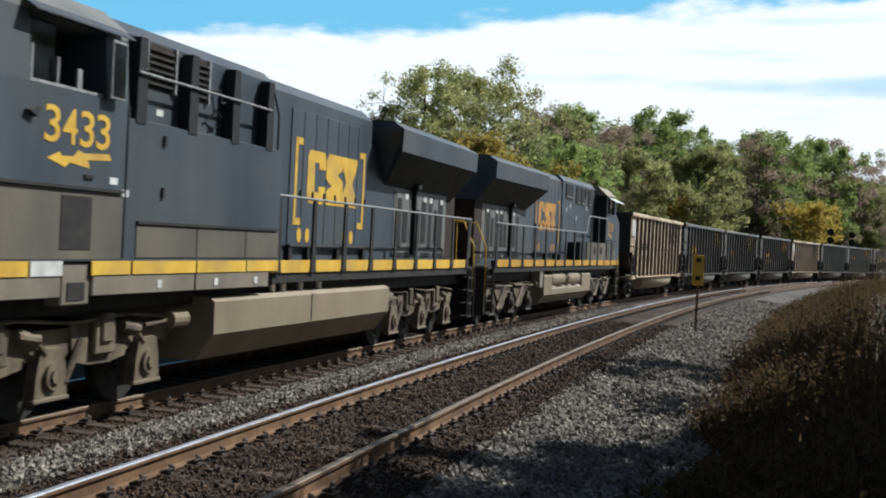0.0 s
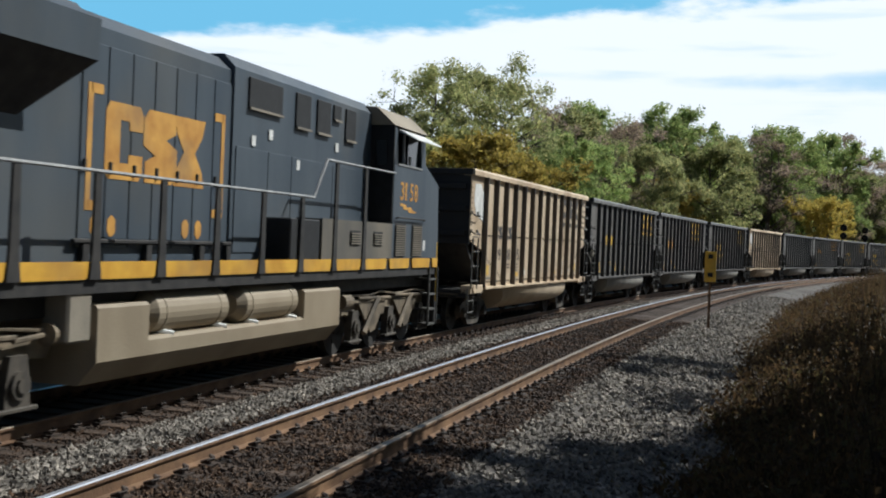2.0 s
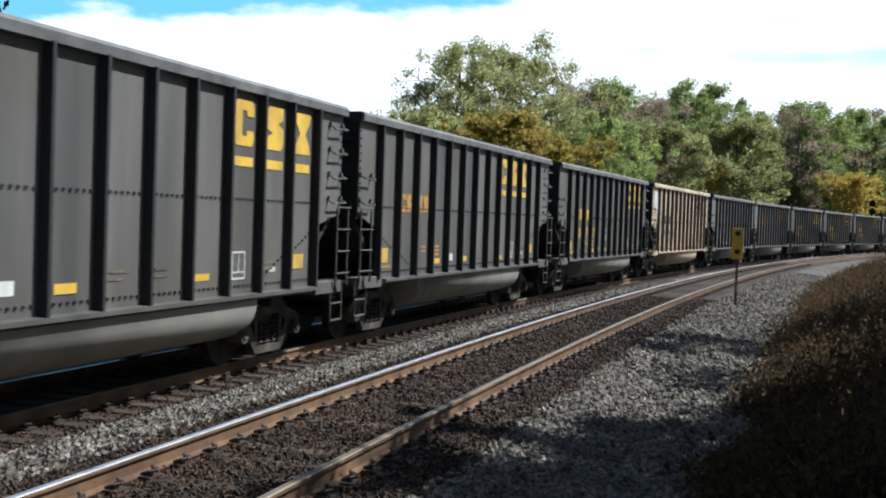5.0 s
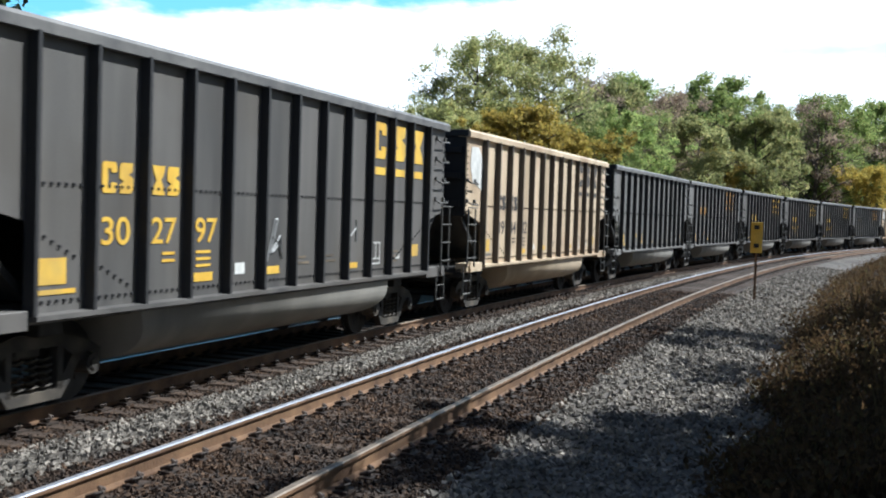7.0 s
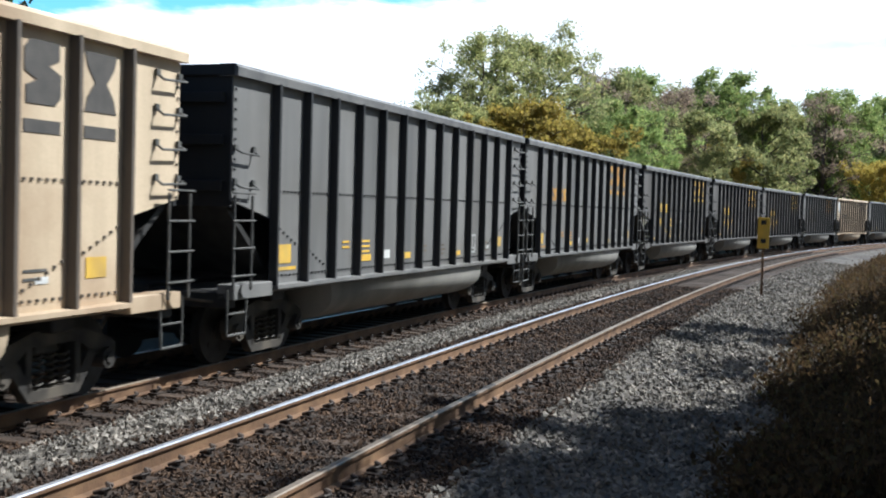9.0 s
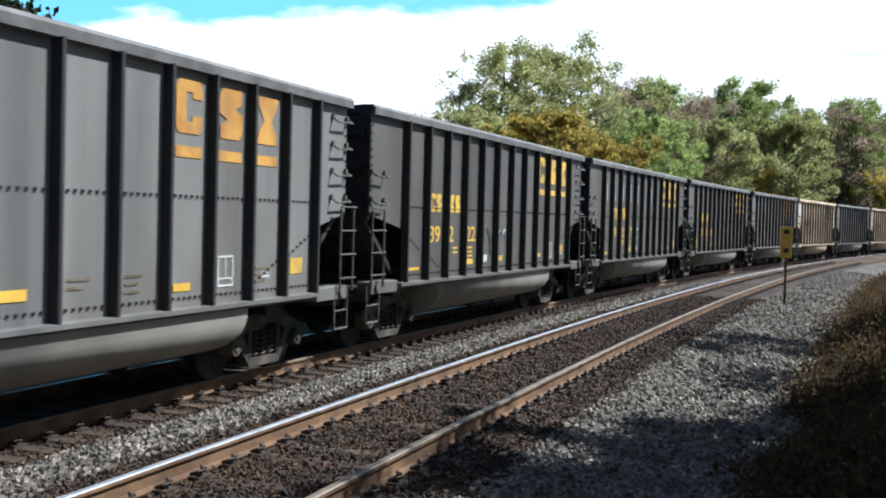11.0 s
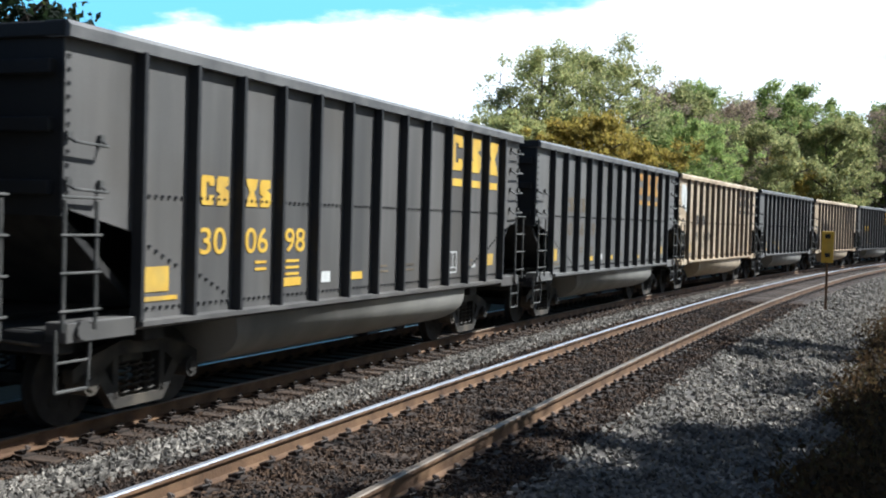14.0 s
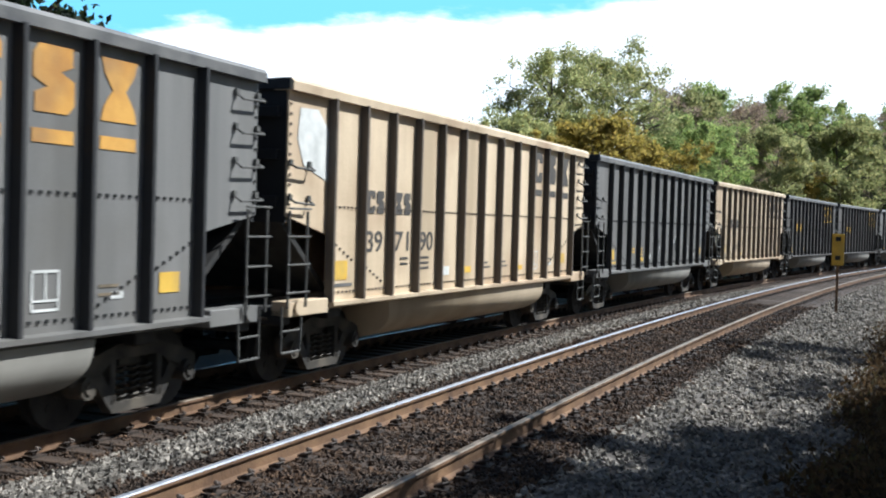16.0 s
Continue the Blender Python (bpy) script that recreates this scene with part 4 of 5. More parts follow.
    b = [bm.verts.new((X(7.02 - (0.62 if z < 3.6 else 0.0)), y, z)) for y, z in o]
    for i in range(8):
        f = bm.faces.new((a[i], b[i], b[(i + 1) % 8], a[(i + 1) % 8]))
        f.material_index = 1 if i in (0, 6) else 0
    bm.faces.new(a)
    bm.faces.new(b[::-1])
    bmesh.ops.recalc_face_normals(bm, faces=bm.faces)
    part("radiator", bm, [M_LOCOBLUE, M_UNDER], root, "wide overhanging radiator housing with black grilles below")
    part("roof_deck", prism(bmesh.new(), [(-1.40, 4.63), (-1.30, 4.72), (1.30, 4.72), (1.40, 4.63)], X(1.15), X(6.9), "x"), M_LOCOBLUE, root)
    bm = bmesh.new()
    for i in range(8):
        box(bm, X(1.4 + i * 0.68), X(1.95 + i * 0.68), -1.2, 1.2, 4.71, 4.76)
    tagged(part("roof_grille", bm, M_UNDER, root), kind="stuff")
    for sd in (-1, 1):
        part("door_surround", box(bmesh.new(), X(1.70), X(5.72), sd * H, sd * (H + 0.012), 1.90, 3.42, 0.004), M_LOCODOOR, root, "grey surround of the access doors")
        for i in range(8):
            a0 = 1.98 + i * 0.46
            z0, z1 = 2.05, 3.34
            dr = part("access_door", box(bmesh.new(), X(a0), X(a0 + 0.43), sd * (H + 0.012), sd * (H + 0.03), z0, z1, 0.006), M_LOCODOOR, root, "grey access door")
            zt = z1 - (0.06, 0.30, 0.10, 0.12, 0.34, 0.10, 0.42, 0.14)[i]
            w = 0.33 if i % 3 == 0 else 0.27
            part("louvre", box(bmesh.new(), X(a0 + 0.08), X(a0 + 0.08 + w), sd * (H + 0.025), sd * (H + 0.036), z0 + (0.04 if i in (0, 2, 7) else 0.16), zt), M_BLACK, dr, "black louvre")
            if i in (0, 2, 3, 6):
                part("notice", box(bmesh.new(), X(a0 + 0.1), X(a0 + 0.30), sd * (H + 0.03), sd * (H + 0.04), z1 - 0.15, z1 - 0.03), M_WHITE, dr)
        for u in (1.9, 2.9, 4.1, 5.0):
            part("kick_plate", box(bmesh.new(), X(u), X(u + 0.8), sd * (H + 0.012), sd * (H + 0.03), 1.93, 2.0), M_BLACK, root)
        lamp = bmesh.new()
        box(lamp, X(4.34), X(4.60), sd * (H + 0.03), sd * (H + 0.20), 3.42, 3.56, 0.02)
        box(lamp, X(4.42), X(4.52), sd * (H + 0.02), sd * (H + 0.12), 1.95, 3.42, 0.01)
        part("lamp_bracket", lamp, M_BLACK, root, "black walkway lamp on its bracket")
    # painted shapes on the hood
    yl = -H - 0.020
    for u in (11.05, 7.72):
        mark(root, M_YELLOW if wide else M_ORANGE, X(u) - 0.05, yl, 2.45, 0.10, 1.52, "logo_bar", 0.01)
        w = 0.26 if (u > 9) == (sgn < 0) else -0.26
        mark(root, M_YELLOW if wide else M_ORANGE, min(X(u), X(u) + w), yl, 3.85, abs(w), 0.12, "logo_bar", 0.01)
        mark(root, M_YELLOW if wide else M_ORANGE, min(X(u), X(u) + w), yl, 2.45, abs(w), 0.12, "logo_bar", 0.01)
    xl = X(10.55) if sgn < 0 else X(8.05)
    logo(root, M_YELLOW if wide else M_ORANGE, [xl, xl + 0.86, xl + 1.62], yl, 2.85, 0.84, 0.95)
    for i in (0, 1, 6, 7):
        mark(root, M_YELLOW if wide else M_ORANGE, X(9.35) - 1.55 + i * 0.36, yl, 2.14, 0.17, 0.26, "stencil_bar", 0.06)
    # fuel tank
    if wide:
        bm = bmesh.new()
        prism(bm, [(-1.42, 1.34), (-1.50, 1.28), (-1.50, 0.82), (-1.22, 0.44), (1.22, 0.44), (1.50, 0.82), (1.50, 1.28), (1.42, 1.34)], X(7.35), X(14.8), "x")
        part("fuel_tank", bm, M_TANK, root, "long grey-tan fuel tank with sloping lower side")
        for sd in (-1, 1):
            for u in (11.3,):
                part("tank_strap", box(bmesh.new(), X(u), X(u + 0.05), sd * 1.5, sd * 1.515, 0.84, 1.3), M_LOCOGREY, root)
            for u in (11.4, 12.1, 12.5, 10.6):
                part("tank_fitting", rod(bmesh.new(), (X(u), sd * 1.3, 1.3), (X(u + 0.12), sd * 1.35, 1.5), 0.05, 8), M_WHITE, root)
    else:
        bm = bmesh.new()
        pr = [(-1.42, 1.36), (-1.46, 1.32), (-1.46, 0.70), (-1.22, 0.42), (1.22, 0.42), (1.46, 0.70), (1.46, 1.32), (1.42, 1.36)]
        prism(bm, pr, X(7.3), X(8.4), "x")
        prism(bm, pr, X(13.15), X(14.7), "x")
        prism(bm, [(-1.40, 0.92), (-1.46, 0.88), (-1.46, 0.70), (-1.22, 0.42), (1.22, 0.42), (1.46, 0.70), (1.46, 0.88), (1.40, 0.92)], X(8.38), X(13.17), "x")
        box(bm, X(8.38), X(13.17), -0.9, 0.9, 0.6, 1.3)
        part("fuel_tank", bm, M_TANK, root, "grey-tan fuel tank cut out for the air cylinders")
        for sd in (-1, 1):
            for u0, u1 in ((8.55, 10.65), (11.0, 13.05)):
                c = bmesh.new()
                rod(c, (X(u0 + 0.12), sd * 1.17, 1.20), (X(u1 - 0.12), sd * 1.17, 1.20), 0.275, 24)
                rod(c, (X(u0 + 0.12), sd * 1.17, 1.20), (X(u0), sd * 1.17, 1.20), 0.275, 24, 0.16)
                rod(c, (X(u1 - 0.12), sd * 1.17, 1.20), (X(u1), sd * 1.17, 1.20), 0.275, 24, 0.16)
                for u in (u0 + 0.3, u1 - 0.35):
                    rod(c, (X(u), sd * 1.17, 1.20), (X(u + 0.05), sd * 1.17, 1.20), 0.283, 24)
                cyl = part("air_cylinder", c, M_TANK, root, "round tan air cylinder", smooth=False)
                for u in (u0 + 0.35, u1 - 0.3):
                    part("drain_cock", rod(bmesh.new(), (X(u), sd * 1.28, 0.96), (X(u + 0.16), sd * 1.42, 0.92), 0.035, 6), M_WHITE, cyl)
        part("valve_box", box(bmesh.new(), X(6.75), X(7.2), -1.45, -1.1, 0.95, 1.62, 0.03), M_LOCOGREY, root)
    for u in (4.2, 18.1):
        loco_bogie(root, X(u), sgn if u > 10 else -sgn, not wide)
    # ends: steps, pilot, coupler, end rails
    for u, e in ((0.62, -1), (20.45, 1)):
        bm = bmesh.new()
        box(bm, X(u), X(u + 0.12), -1.45, 1.45, 0.35, 1.66, 0.02)
        part("pilot", bm, M_UNDER, root)
        bm = bmesh.new()
        box(bm, X(u - e * 0.05), X(u - e * 0.7), -0.35, 0.35, 0.70, 1.02, 0.03)
        box(bm, X(u + e * 0.1), X(u + e * 0.62), -0.12, 0.12, 0.76, 1.0, 0.03)
        part("coupler", bm, M_TRUCK, root)
        for sd in (-1, 1):
            bm = bmesh.new()
            for i in range(4):
                box(bm, X(u - e * 0.1), X(u - e * 0.55), sd * 1.1, sd * 1.5, 0.38 + i * 0.33, 0.42 + i * 0.33)
            pipe(bm, [(X(u - e * 0.62), sd * 1.5, 0.38), (X(u - e * 0.62), sd * 1.5, 1.66)], 0.03, 6)
            pipe(bm, [(X(u), sd * 1.5, 0.38), (X(u), sd * 1.5, 1.66)], 0.02, 6)
            # rear steps get the black steel in place of shade on them
            part("steps", bm, M_LADDER if e > 0 else M_UNDER, root, "side steps")
            bm = bmesh.new()
            pipe(bm, [(X(u), sd * 1.48, 0.9), (X(u), sd * 1.45, 2.2), (X(u), sd * 1.15, 2.85), (X(u), sd * 0.6, 2.85), (X(u), sd * 0.6, 1.68)], 0.022, 6)
            part("end_rail", bm, M_YELLOW, root, "yellow end handrail")
    # equipment box and cab
    if wide:
        build_wide_cab(root, X)
    else:
        build_walkway_cab(root, X)
    return root


def build_wide_cab(root, X):
    W = 1.55
    bm = bmesh.new()
    prism(bm, [(-W, 1.86), (-W, 3.56), (-1.38, 3.60), (-1.38, 4.60), (-1.15, 4.78), (1.15, 4.78), (1.38, 4.60), (1.38, 3.60), (W, 3.56), (W, 1.86)], X(12.9), X(17.28), "x")
    part("equipment_cab", bm, M_LOCOBLUE, root, "flush-sided dark blue equipment cab")
    for sd in (-1, 1):
        # first entry is a flat black slab, the shade of a recess painted on
        for u0, u1, mt, nm in ((16.80, 17.15, M_BLACK, "recess"), (16.0, 16.70, M_BRAKE, "louvre_panel"), (15.1, 15.55, M_BRAKE, "louvre_panel")):
            b = box(bmesh.new(), X(u0), X(u1), sd * 1.38, sd * 1.395, 3.66 if nm == "recess" else 4.02, 4.57)
            o = part(nm, b, mt, root)
            if nm == "louvre_panel":
                for i in range(6):
                    part("slat", box(bmesh.new(), X(u0 + 0.04), X(u1 - 0.04), sd * 1.39, sd * 1.425, 4.06 + i * 0.085, 4.09 + i * 0.085), M_UNDER, o)
                for u in (u0, u1):
                    part("edge_strip", box(bmesh.new(), X(u) - 0.02, X(u) + 0.02, sd * 1.38, sd * 1.43, 4.00, 4.59), M_CHROME, o)
        for u in (17.0, 15.74, 14.52, 13.40):
            part("post", prism(bmesh.new(), [(X(u) - 0.08, 4.56), (X(u) + 0.08, 4.56), (X(u) + 0.11, 4.0), (X(u) + 0.11, 3.52), (X(u) - 0.11, 3.52), (X(u) - 0.11, 4.0)], sd * 1.40, sd * 1.56), M_BLACK, root)
        part("handrail", pipe(bmesh.new(), [(X(17.12), sd * 1.58, 4.13), (X(13.42), sd * 1.58, 4.13)], 0.018, 6), M_CHROME, root)
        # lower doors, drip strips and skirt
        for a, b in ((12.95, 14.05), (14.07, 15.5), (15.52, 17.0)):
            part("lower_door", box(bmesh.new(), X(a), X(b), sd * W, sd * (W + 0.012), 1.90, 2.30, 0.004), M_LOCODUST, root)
        part("drip_strip", box(bmesh.new(), X(13.0), X(17.0), sd * W, sd * (W + 0.035), 2.31, 2.345), M_UNDER, root)
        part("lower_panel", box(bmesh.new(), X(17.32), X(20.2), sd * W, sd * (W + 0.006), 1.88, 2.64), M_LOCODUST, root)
        part("drip_strip", box(bmesh.new(), X(17.35), X(19.6), sd * W, sd * (W + 0.04), 2.655, 2.69), M_UNDER, root)
        for a, b in ((12.9, 13.98), (14.02, 15.46), (15.5, 17.05), (17.1, 17.9), (18.45, 19.0), (19.04, 20.3)):
            part("sill_stripe", box(bmesh.new(), X(a), X(b), sd * W, sd * (W + 0.014), 1.70, 1.86), M_YELLOW if a != 18.45 else M_WHITE, root, "yellow sill panel")
        for a, b in ((13.2, 15.46), (15.5, 17.85), (18.45, 20.3)):
            part("skirt", box(bmesh.new(), X(a), X(b), sd * 1.40, sd * W, 1.46, 1.70, 0.01), M_LOCOGREY, root, "dusty grey skirt")
        part("jacking_pocket", box(bmesh.new(), X(17.87), X(18.4), sd * 1.3, sd * 1.52, 1.36, 1.84, 0.02), M_LOCOGREY, root)
        part("jacking_hole", box(bmesh.new(), X(17.97), X(18.3), sd * 1.5, sd * 1.53, 1.42, 1.62), M_UNDER, root)
        for u in (16.35, 14.85, 13.6):
            part("white_plate", box(bmesh.new(), X(u), X(u + 0.11), sd * W, sd * (W + 0.01), 1.52, 1.62), M_WHITE, root)
        for u, z in ((17.2, 2.62), (17.45, 2.75), (16.5, 3.66)):
            part("notice", box(bmesh.new(), X(u), X(u + 0.16), sd * W, sd * (W + 0.006), z, z + 0.08), M_WHITE, root)
        for u, z in ((16.4, 3.3), (16.4, 2.65)):
            part("latch", box(bmesh.new(), X(u), X(u + 0.06), sd * W, sd * (W + 0.03), z, z + 0.13), M_UNDER, root)
    # crew cab
    part("crew_cab", prism(bmesh.new(), [(-W, 1.86), (-W, 3.72), (W, 3.72), (W, 1.86)], X(17.28), X(20.25), "x"), M_LOCOBLUE, root, "dark blue crew cab")
    part("cab_roof", prism(bmesh.new(), [(-1.50, 4.46), (-1.50, 4.56), (-1.15, 4.82), (1.15, 4.82), (1.50, 4.56), (1.50, 4.46)], X(17.28), X(19.9), "x"), M_LOCODOOR, root)
    for u0, u1 in ((17.28, 17.74), (19.12, 19.75)):
        part("window_pillar", prism(bmesh.new(), [(-W, 3.72), (-1.50, 4.46), (1.50, 4.46), (W, 3.72)], X(u0), X(u1), "x"), M_LOCOBLUE, root)
    part("nose", prism(bmesh.new(), [(-1.2, 1.86), (-1.2, 3.4), (1.2, 3.4), (1.2, 1.86)], X(20.25), X(20.55), "x"), M_LOCOBLUE, root)
    part("cab_interior", box(bmesh.new(), X(17.8), X(19.2), -1.0, 1.0, 3.72, 4.44), M_UNDER, root)
    for sd in (-1, 1):
        part("awning", prism(bmesh.new(), [(sd * 1.49, 4.57), (sd * 1.68, 4.46), (sd * 1.68, 4.44), (sd * 1.49, 4.54)], X(17.4), X(19.25), "x"), M_LOCOBLUE, root)
        fr = bmesh.new()
        for a, b, z0, z1 in ((17.78, 19.12, 3.73, 3.765), (18.62, 18.65, 3.765, 4.05), (18.20, 18.28, 3.765, 3.98), (19.07, 19.10, 3.765, 4.12)):
            box(fr, X(a), X(b), sd * 1.50, sd * 1.53, z0, z1)
        part("window_frame", fr, M_CHROME, root, "bright window frame")
        part("window_pane", box(bmesh.new(), X(18.63), X(19.1), sd * 1.46, sd * 1.47, 3.77, 4.4), M_DARKGLASS, root)
        mi = box(bmesh.new(), X(17.50), X(17.80), sd * 1.62, sd * 1.65, 3.72, 4.39, 0.006)
        o = part("wind_deflector", mi, M_CHROME, root, "framed glass wind deflector")
        part("pane", box(bmesh.new(), X(17.525), X(17.775), sd * 1.652, sd * 1.656, 3.75, 4.36), M_DARKGLASS, o)
        part("vent_grille", box(bmesh.new(), X(17.95), X(18.52), sd * W, sd * (W + 0.014), 1.99, 2.58), M_UNDER, root, "black square grille")
        part("deflector_bracket", prism(bmesh.new(), [(X(19.2), 3.42), (X(19.0), 3.48), (X(19.05), 3.36)], sd * W, sd * (W + 0.06)), M_UNDER, root)
    for i, ch in enumerate("3433"):
        lettering(ch, 0.40, M_YELLOW, root, pose(X(18.86) + i * 0.315, -W - 0.004, 3.14), 0.265, "road_number")
    bolt = [(18.80, 2.96), (18.58, 3.04), (18.55, 3.00), (18.33, 3.01), (18.24, 3.09), (18.15, 3.06), (17.65, 3.09), (17.59, 3.02), (18.06, 2.99), (18.02, 2.90), (18.40, 2.94), (18.47, 2.88)]
    part("bolt_stripe", prism(bmesh.new(), [(X(u), z) for u, z in bolt], -W - 0.005, -W), M_YELLOW, root)
    for sd in (-1, 1):
        part("lift_eye", box(bmesh.new(), X(17.95), X(18.12), sd * W, sd * (W + 0.02), 2.78, 2.83, 0.004), M_BLACK, root)
        hose = bmesh.new()
        pipe(hose, [(X(15.0), sd * 1.40, 4.2), (X(14.85), sd * 1.46, 4.22), (X(14.8), sd * 1.46, 4.05), (X(14.65), sd * 1.46, 4.08)], 0.014, 5)
        pipe(hose, [(X(15.15), sd * 1.42, 3.78), (X(15.0), sd * 1.5, 3.92), (X(14.85), sd * 1.5, 3.86), (X(14.82), sd * 1.42, 3.72), (X(15.0), sd * 1.42, 3.70)], 0.014, 5)
        pipe(hose, [(X(13.05), sd * 1.42, 4.5), (X(12.98), sd * 1.5, 4.1), (X(12.98), sd * 1.5, 3.0), (X(13.0), sd * 1.46, 2.1)], 0.018, 5)
        part("hose", hose, M_BLACK, root, "black hoses and piping")
        part("seam", box(bmesh.new(), X(17.26), X(17.285), sd * W, sd * (W + 0.012), 1.9, 3.7), M_UNDER, root)


def build_walkway_cab(root, X):
    H = 1.0
    bm = bmesh.new()
    prism(bm, [(-H, 1.68), (-H, 4.72), (-0.8, 4.92), (0.8, 4.92), (H, 4.72), (H, 1.68)], X(11.3), X(17.24), "x")
    part("equipment_cab", bm, M_LOCOBLUE, root, "narrow dark blue equipment cab")
    for sd in (-1, 1):
        for u0, u1, z0 in ((11.75, 12.95, 4.16), (13.5, 14.1, 4.05), (14.4, 15.0, 4.05), (15.15, 15.5, 4.36), (15.75, 16.25, 4.05)):
            o = part("louvre_panel", box(bmesh.new(), X(u0), X(u1), sd * H, sd * (H + 0.03), z0, 4.64, 0.008), M_BLACK, root, "black louvre panel")
            part("lower_edge", box(bmesh.new(), X(u0), X(u1), sd * (H + 0.03), sd * (H + 0.06), z0 - 0.02, z0 + 0.02), M_LOCOGREY, o)
        for a, b in ((11.4, 12.5), (12.52, 13.4), (13.42, 15.2), (15.22, 16.5)):
            part("lower_door", box(bmesh.new(), X(a), X(b), sd * H, sd * (H + 0.016), 1.95, 3.55, 0.005), M_LOCOBLUE, root)
        for u, z in ((11.9, 3.6), (12.5, 3.75), (13.6, 3.35), (15.3, 3.8)):
            part("notice", box(bmesh.new(), X(u), X(u + 0.13), sd * (H + 0.016), sd * (H + 0.022), z, z + 0.16), M_WHITE, root)
        part("battery_box", box(bmesh.new(), X(12.45), X(13.62), sd * 1.02, sd * 1.48, 1.70, 2.52, 0.02), M_BLACK, root, "black box on the walkway")
    # crew cab with short nose
    part("crew_cab", prism(bmesh.new(), [(-1.5, 1.86), (-1.5, 3.74), (1.5, 3.74), (1.5, 1.86)], X(17.24), X(19.28), "x"), M_LOCOBLUE, root, "faded dark blue crew cab")
    # black sheet over the blue back wall stands for its unlit side
    part("cab_back", box(bmesh.new(), X(17.19), X(17.238), -1.49, 1.49, 2.58, 4.5), M_BLACK, root, "back wall of the cab, blackened for its shade")
    for u0, u1 in ((17.24, 17.44), (18.98, 19.28)):
        part("window_pillar", prism(bmesh.new(), [(-1.5, 3.74), (-1.46, 4.5), (1.46, 4.5), (1.5, 3.74)], X(u0), X(u1), "x"), M_LOCOBLUE, root)
    nose = bmesh.new()
    prism(nose, [(X(19.28), 1.86), (X(19.28), 3.92), (X(19.4), 3.86), (X(20.38), 3.48), (X(20.52), 1.86)], -1.46, 1.46)
    part("nose", nose, M_LOCOBLUE, root, "short sloping nose")
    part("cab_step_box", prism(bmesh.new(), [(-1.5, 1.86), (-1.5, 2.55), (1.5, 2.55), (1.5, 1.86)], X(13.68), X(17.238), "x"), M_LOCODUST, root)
    part("cab_interior", box(bmesh.new(), X(17.46), X(18.96), -0.9, 0.9, 3.74, 4.45), M_UNDER, root)
    part("cab_roof", prism(bmesh.new(), [(-1.5, 4.5), (-1.1, 4.86), (1.1, 4.86), (1.5, 4.5)], X(17.15), X(19.35), "x"), M_TANK, root)
    for sd in (-1, 1):
        part("rear_window", box(bmesh.new(), X(17.18), X(17.19), sd * 1.1, sd * 1.35, 3.7, 4.2), M_DARKGLASS, root)
        part("awning", prism(bmesh.new(), [(sd * 1.46, 4.46), (sd * 1.85, 4.26), (sd * 1.85, 4.24), (sd * 1.44, 4.42)], X(17.5), X(19.25), "x"), M_WHITE, root, "pale sun awning")
        fr = bmesh.new()
        for a, b, z0, z1 in ((17.44, 18.98, 3.73, 3.765), (17.75, 17.78, 3.765, 4.44), (18.15, 18.22, 3.765, 3.95)):
            box(fr, X(a), X(b), sd * 1.47, sd * 1.52, z0, z1)
        part("window_frame", fr, M_CHROME, root)
        part("window_pane", box(bmesh.new(), X(18.23), X(18.98), sd * 1.42, sd * 1.43, 3.77, 4.44), M_DARKGLASS, root)
        for u0, n in ((14.97, 5), (16.18, 5), (17.40, 14), (18.48, 14)):
            w, z0 = (0.46, 2.13) if n < 9 else (0.62, 1.92)
            g = part("louvre_frame", box(bmesh.new(), X(u0 - 0.02), X(u0 + w + 0.02), sd * 1.5, sd * 1.51, z0 - 0.02, z0 + 0.02 + n * 0.045), M_UNDER, root)
            for i in range(n):
                part("slat", box(bmesh.new(), X(u0), X(u0 + w), sd * 1.505, sd * 1.535, z0 + i * 0.045, z0 + 0.02 + i * 0.045), M_LOCOGREY, g)
        part("notice", box(bmesh.new(), X(19.35), X(19.52), sd * 1.46, sd * 1.466, 2.02, 2.24), M_WHITE, root)
        part("grab_iron", pipe(bmesh.new(), [(X(17.4), sd * 1.5, 2.66), (X(17.4), sd * 1.56, 2.68), (X(19.2), sd * 1.56, 2.68), (X(19.2), sd * 1.5, 2.66)], 0.016, 6), M_UNDER, root)
    for i, ch in enumerate("3158"):
        lettering(ch, 0.37, M_ORANGE, root, pose(X(17.64) + i * 0.30, -1.504, 3.05), 0.22 if ch != "1" else 0.1, "road_number", "faded orange road number")
    part("bolt_stripe", prism(bmesh.new(), [(X(u), z) for u, z in ((17.66, 2.98), (18.02, 2.96), (18.06, 2.90), (18.36, 2.92), (18.44, 2.86), (18.72, 2.83), (18.60, 2.80), (18.22, 2.80), (18.18, 2.86), (17.88, 2.86), (17.84, 2.92), (17.66, 2.92))], -1.505, -1.5), M_ORANGE, root)


LOCOS += [locomotive(1, False), locomotive(-1, True)]
tagged(LOCOS[0], "weathered dark blue diesel locomotive with yellow sill, walkway and air cylinders", "locomotive", "locomotives")
tagged(LOCOS[1], "dusty dark blue wide-cab diesel locomotive with yellow sill stripe", "locomotive", "locomotives")


# ---------------------------------------------------------------- trees, weeds, sign
def limb(bm, a, b, r0, r1, seg=6):
    rod(bm, a, b, r0, seg, r1)


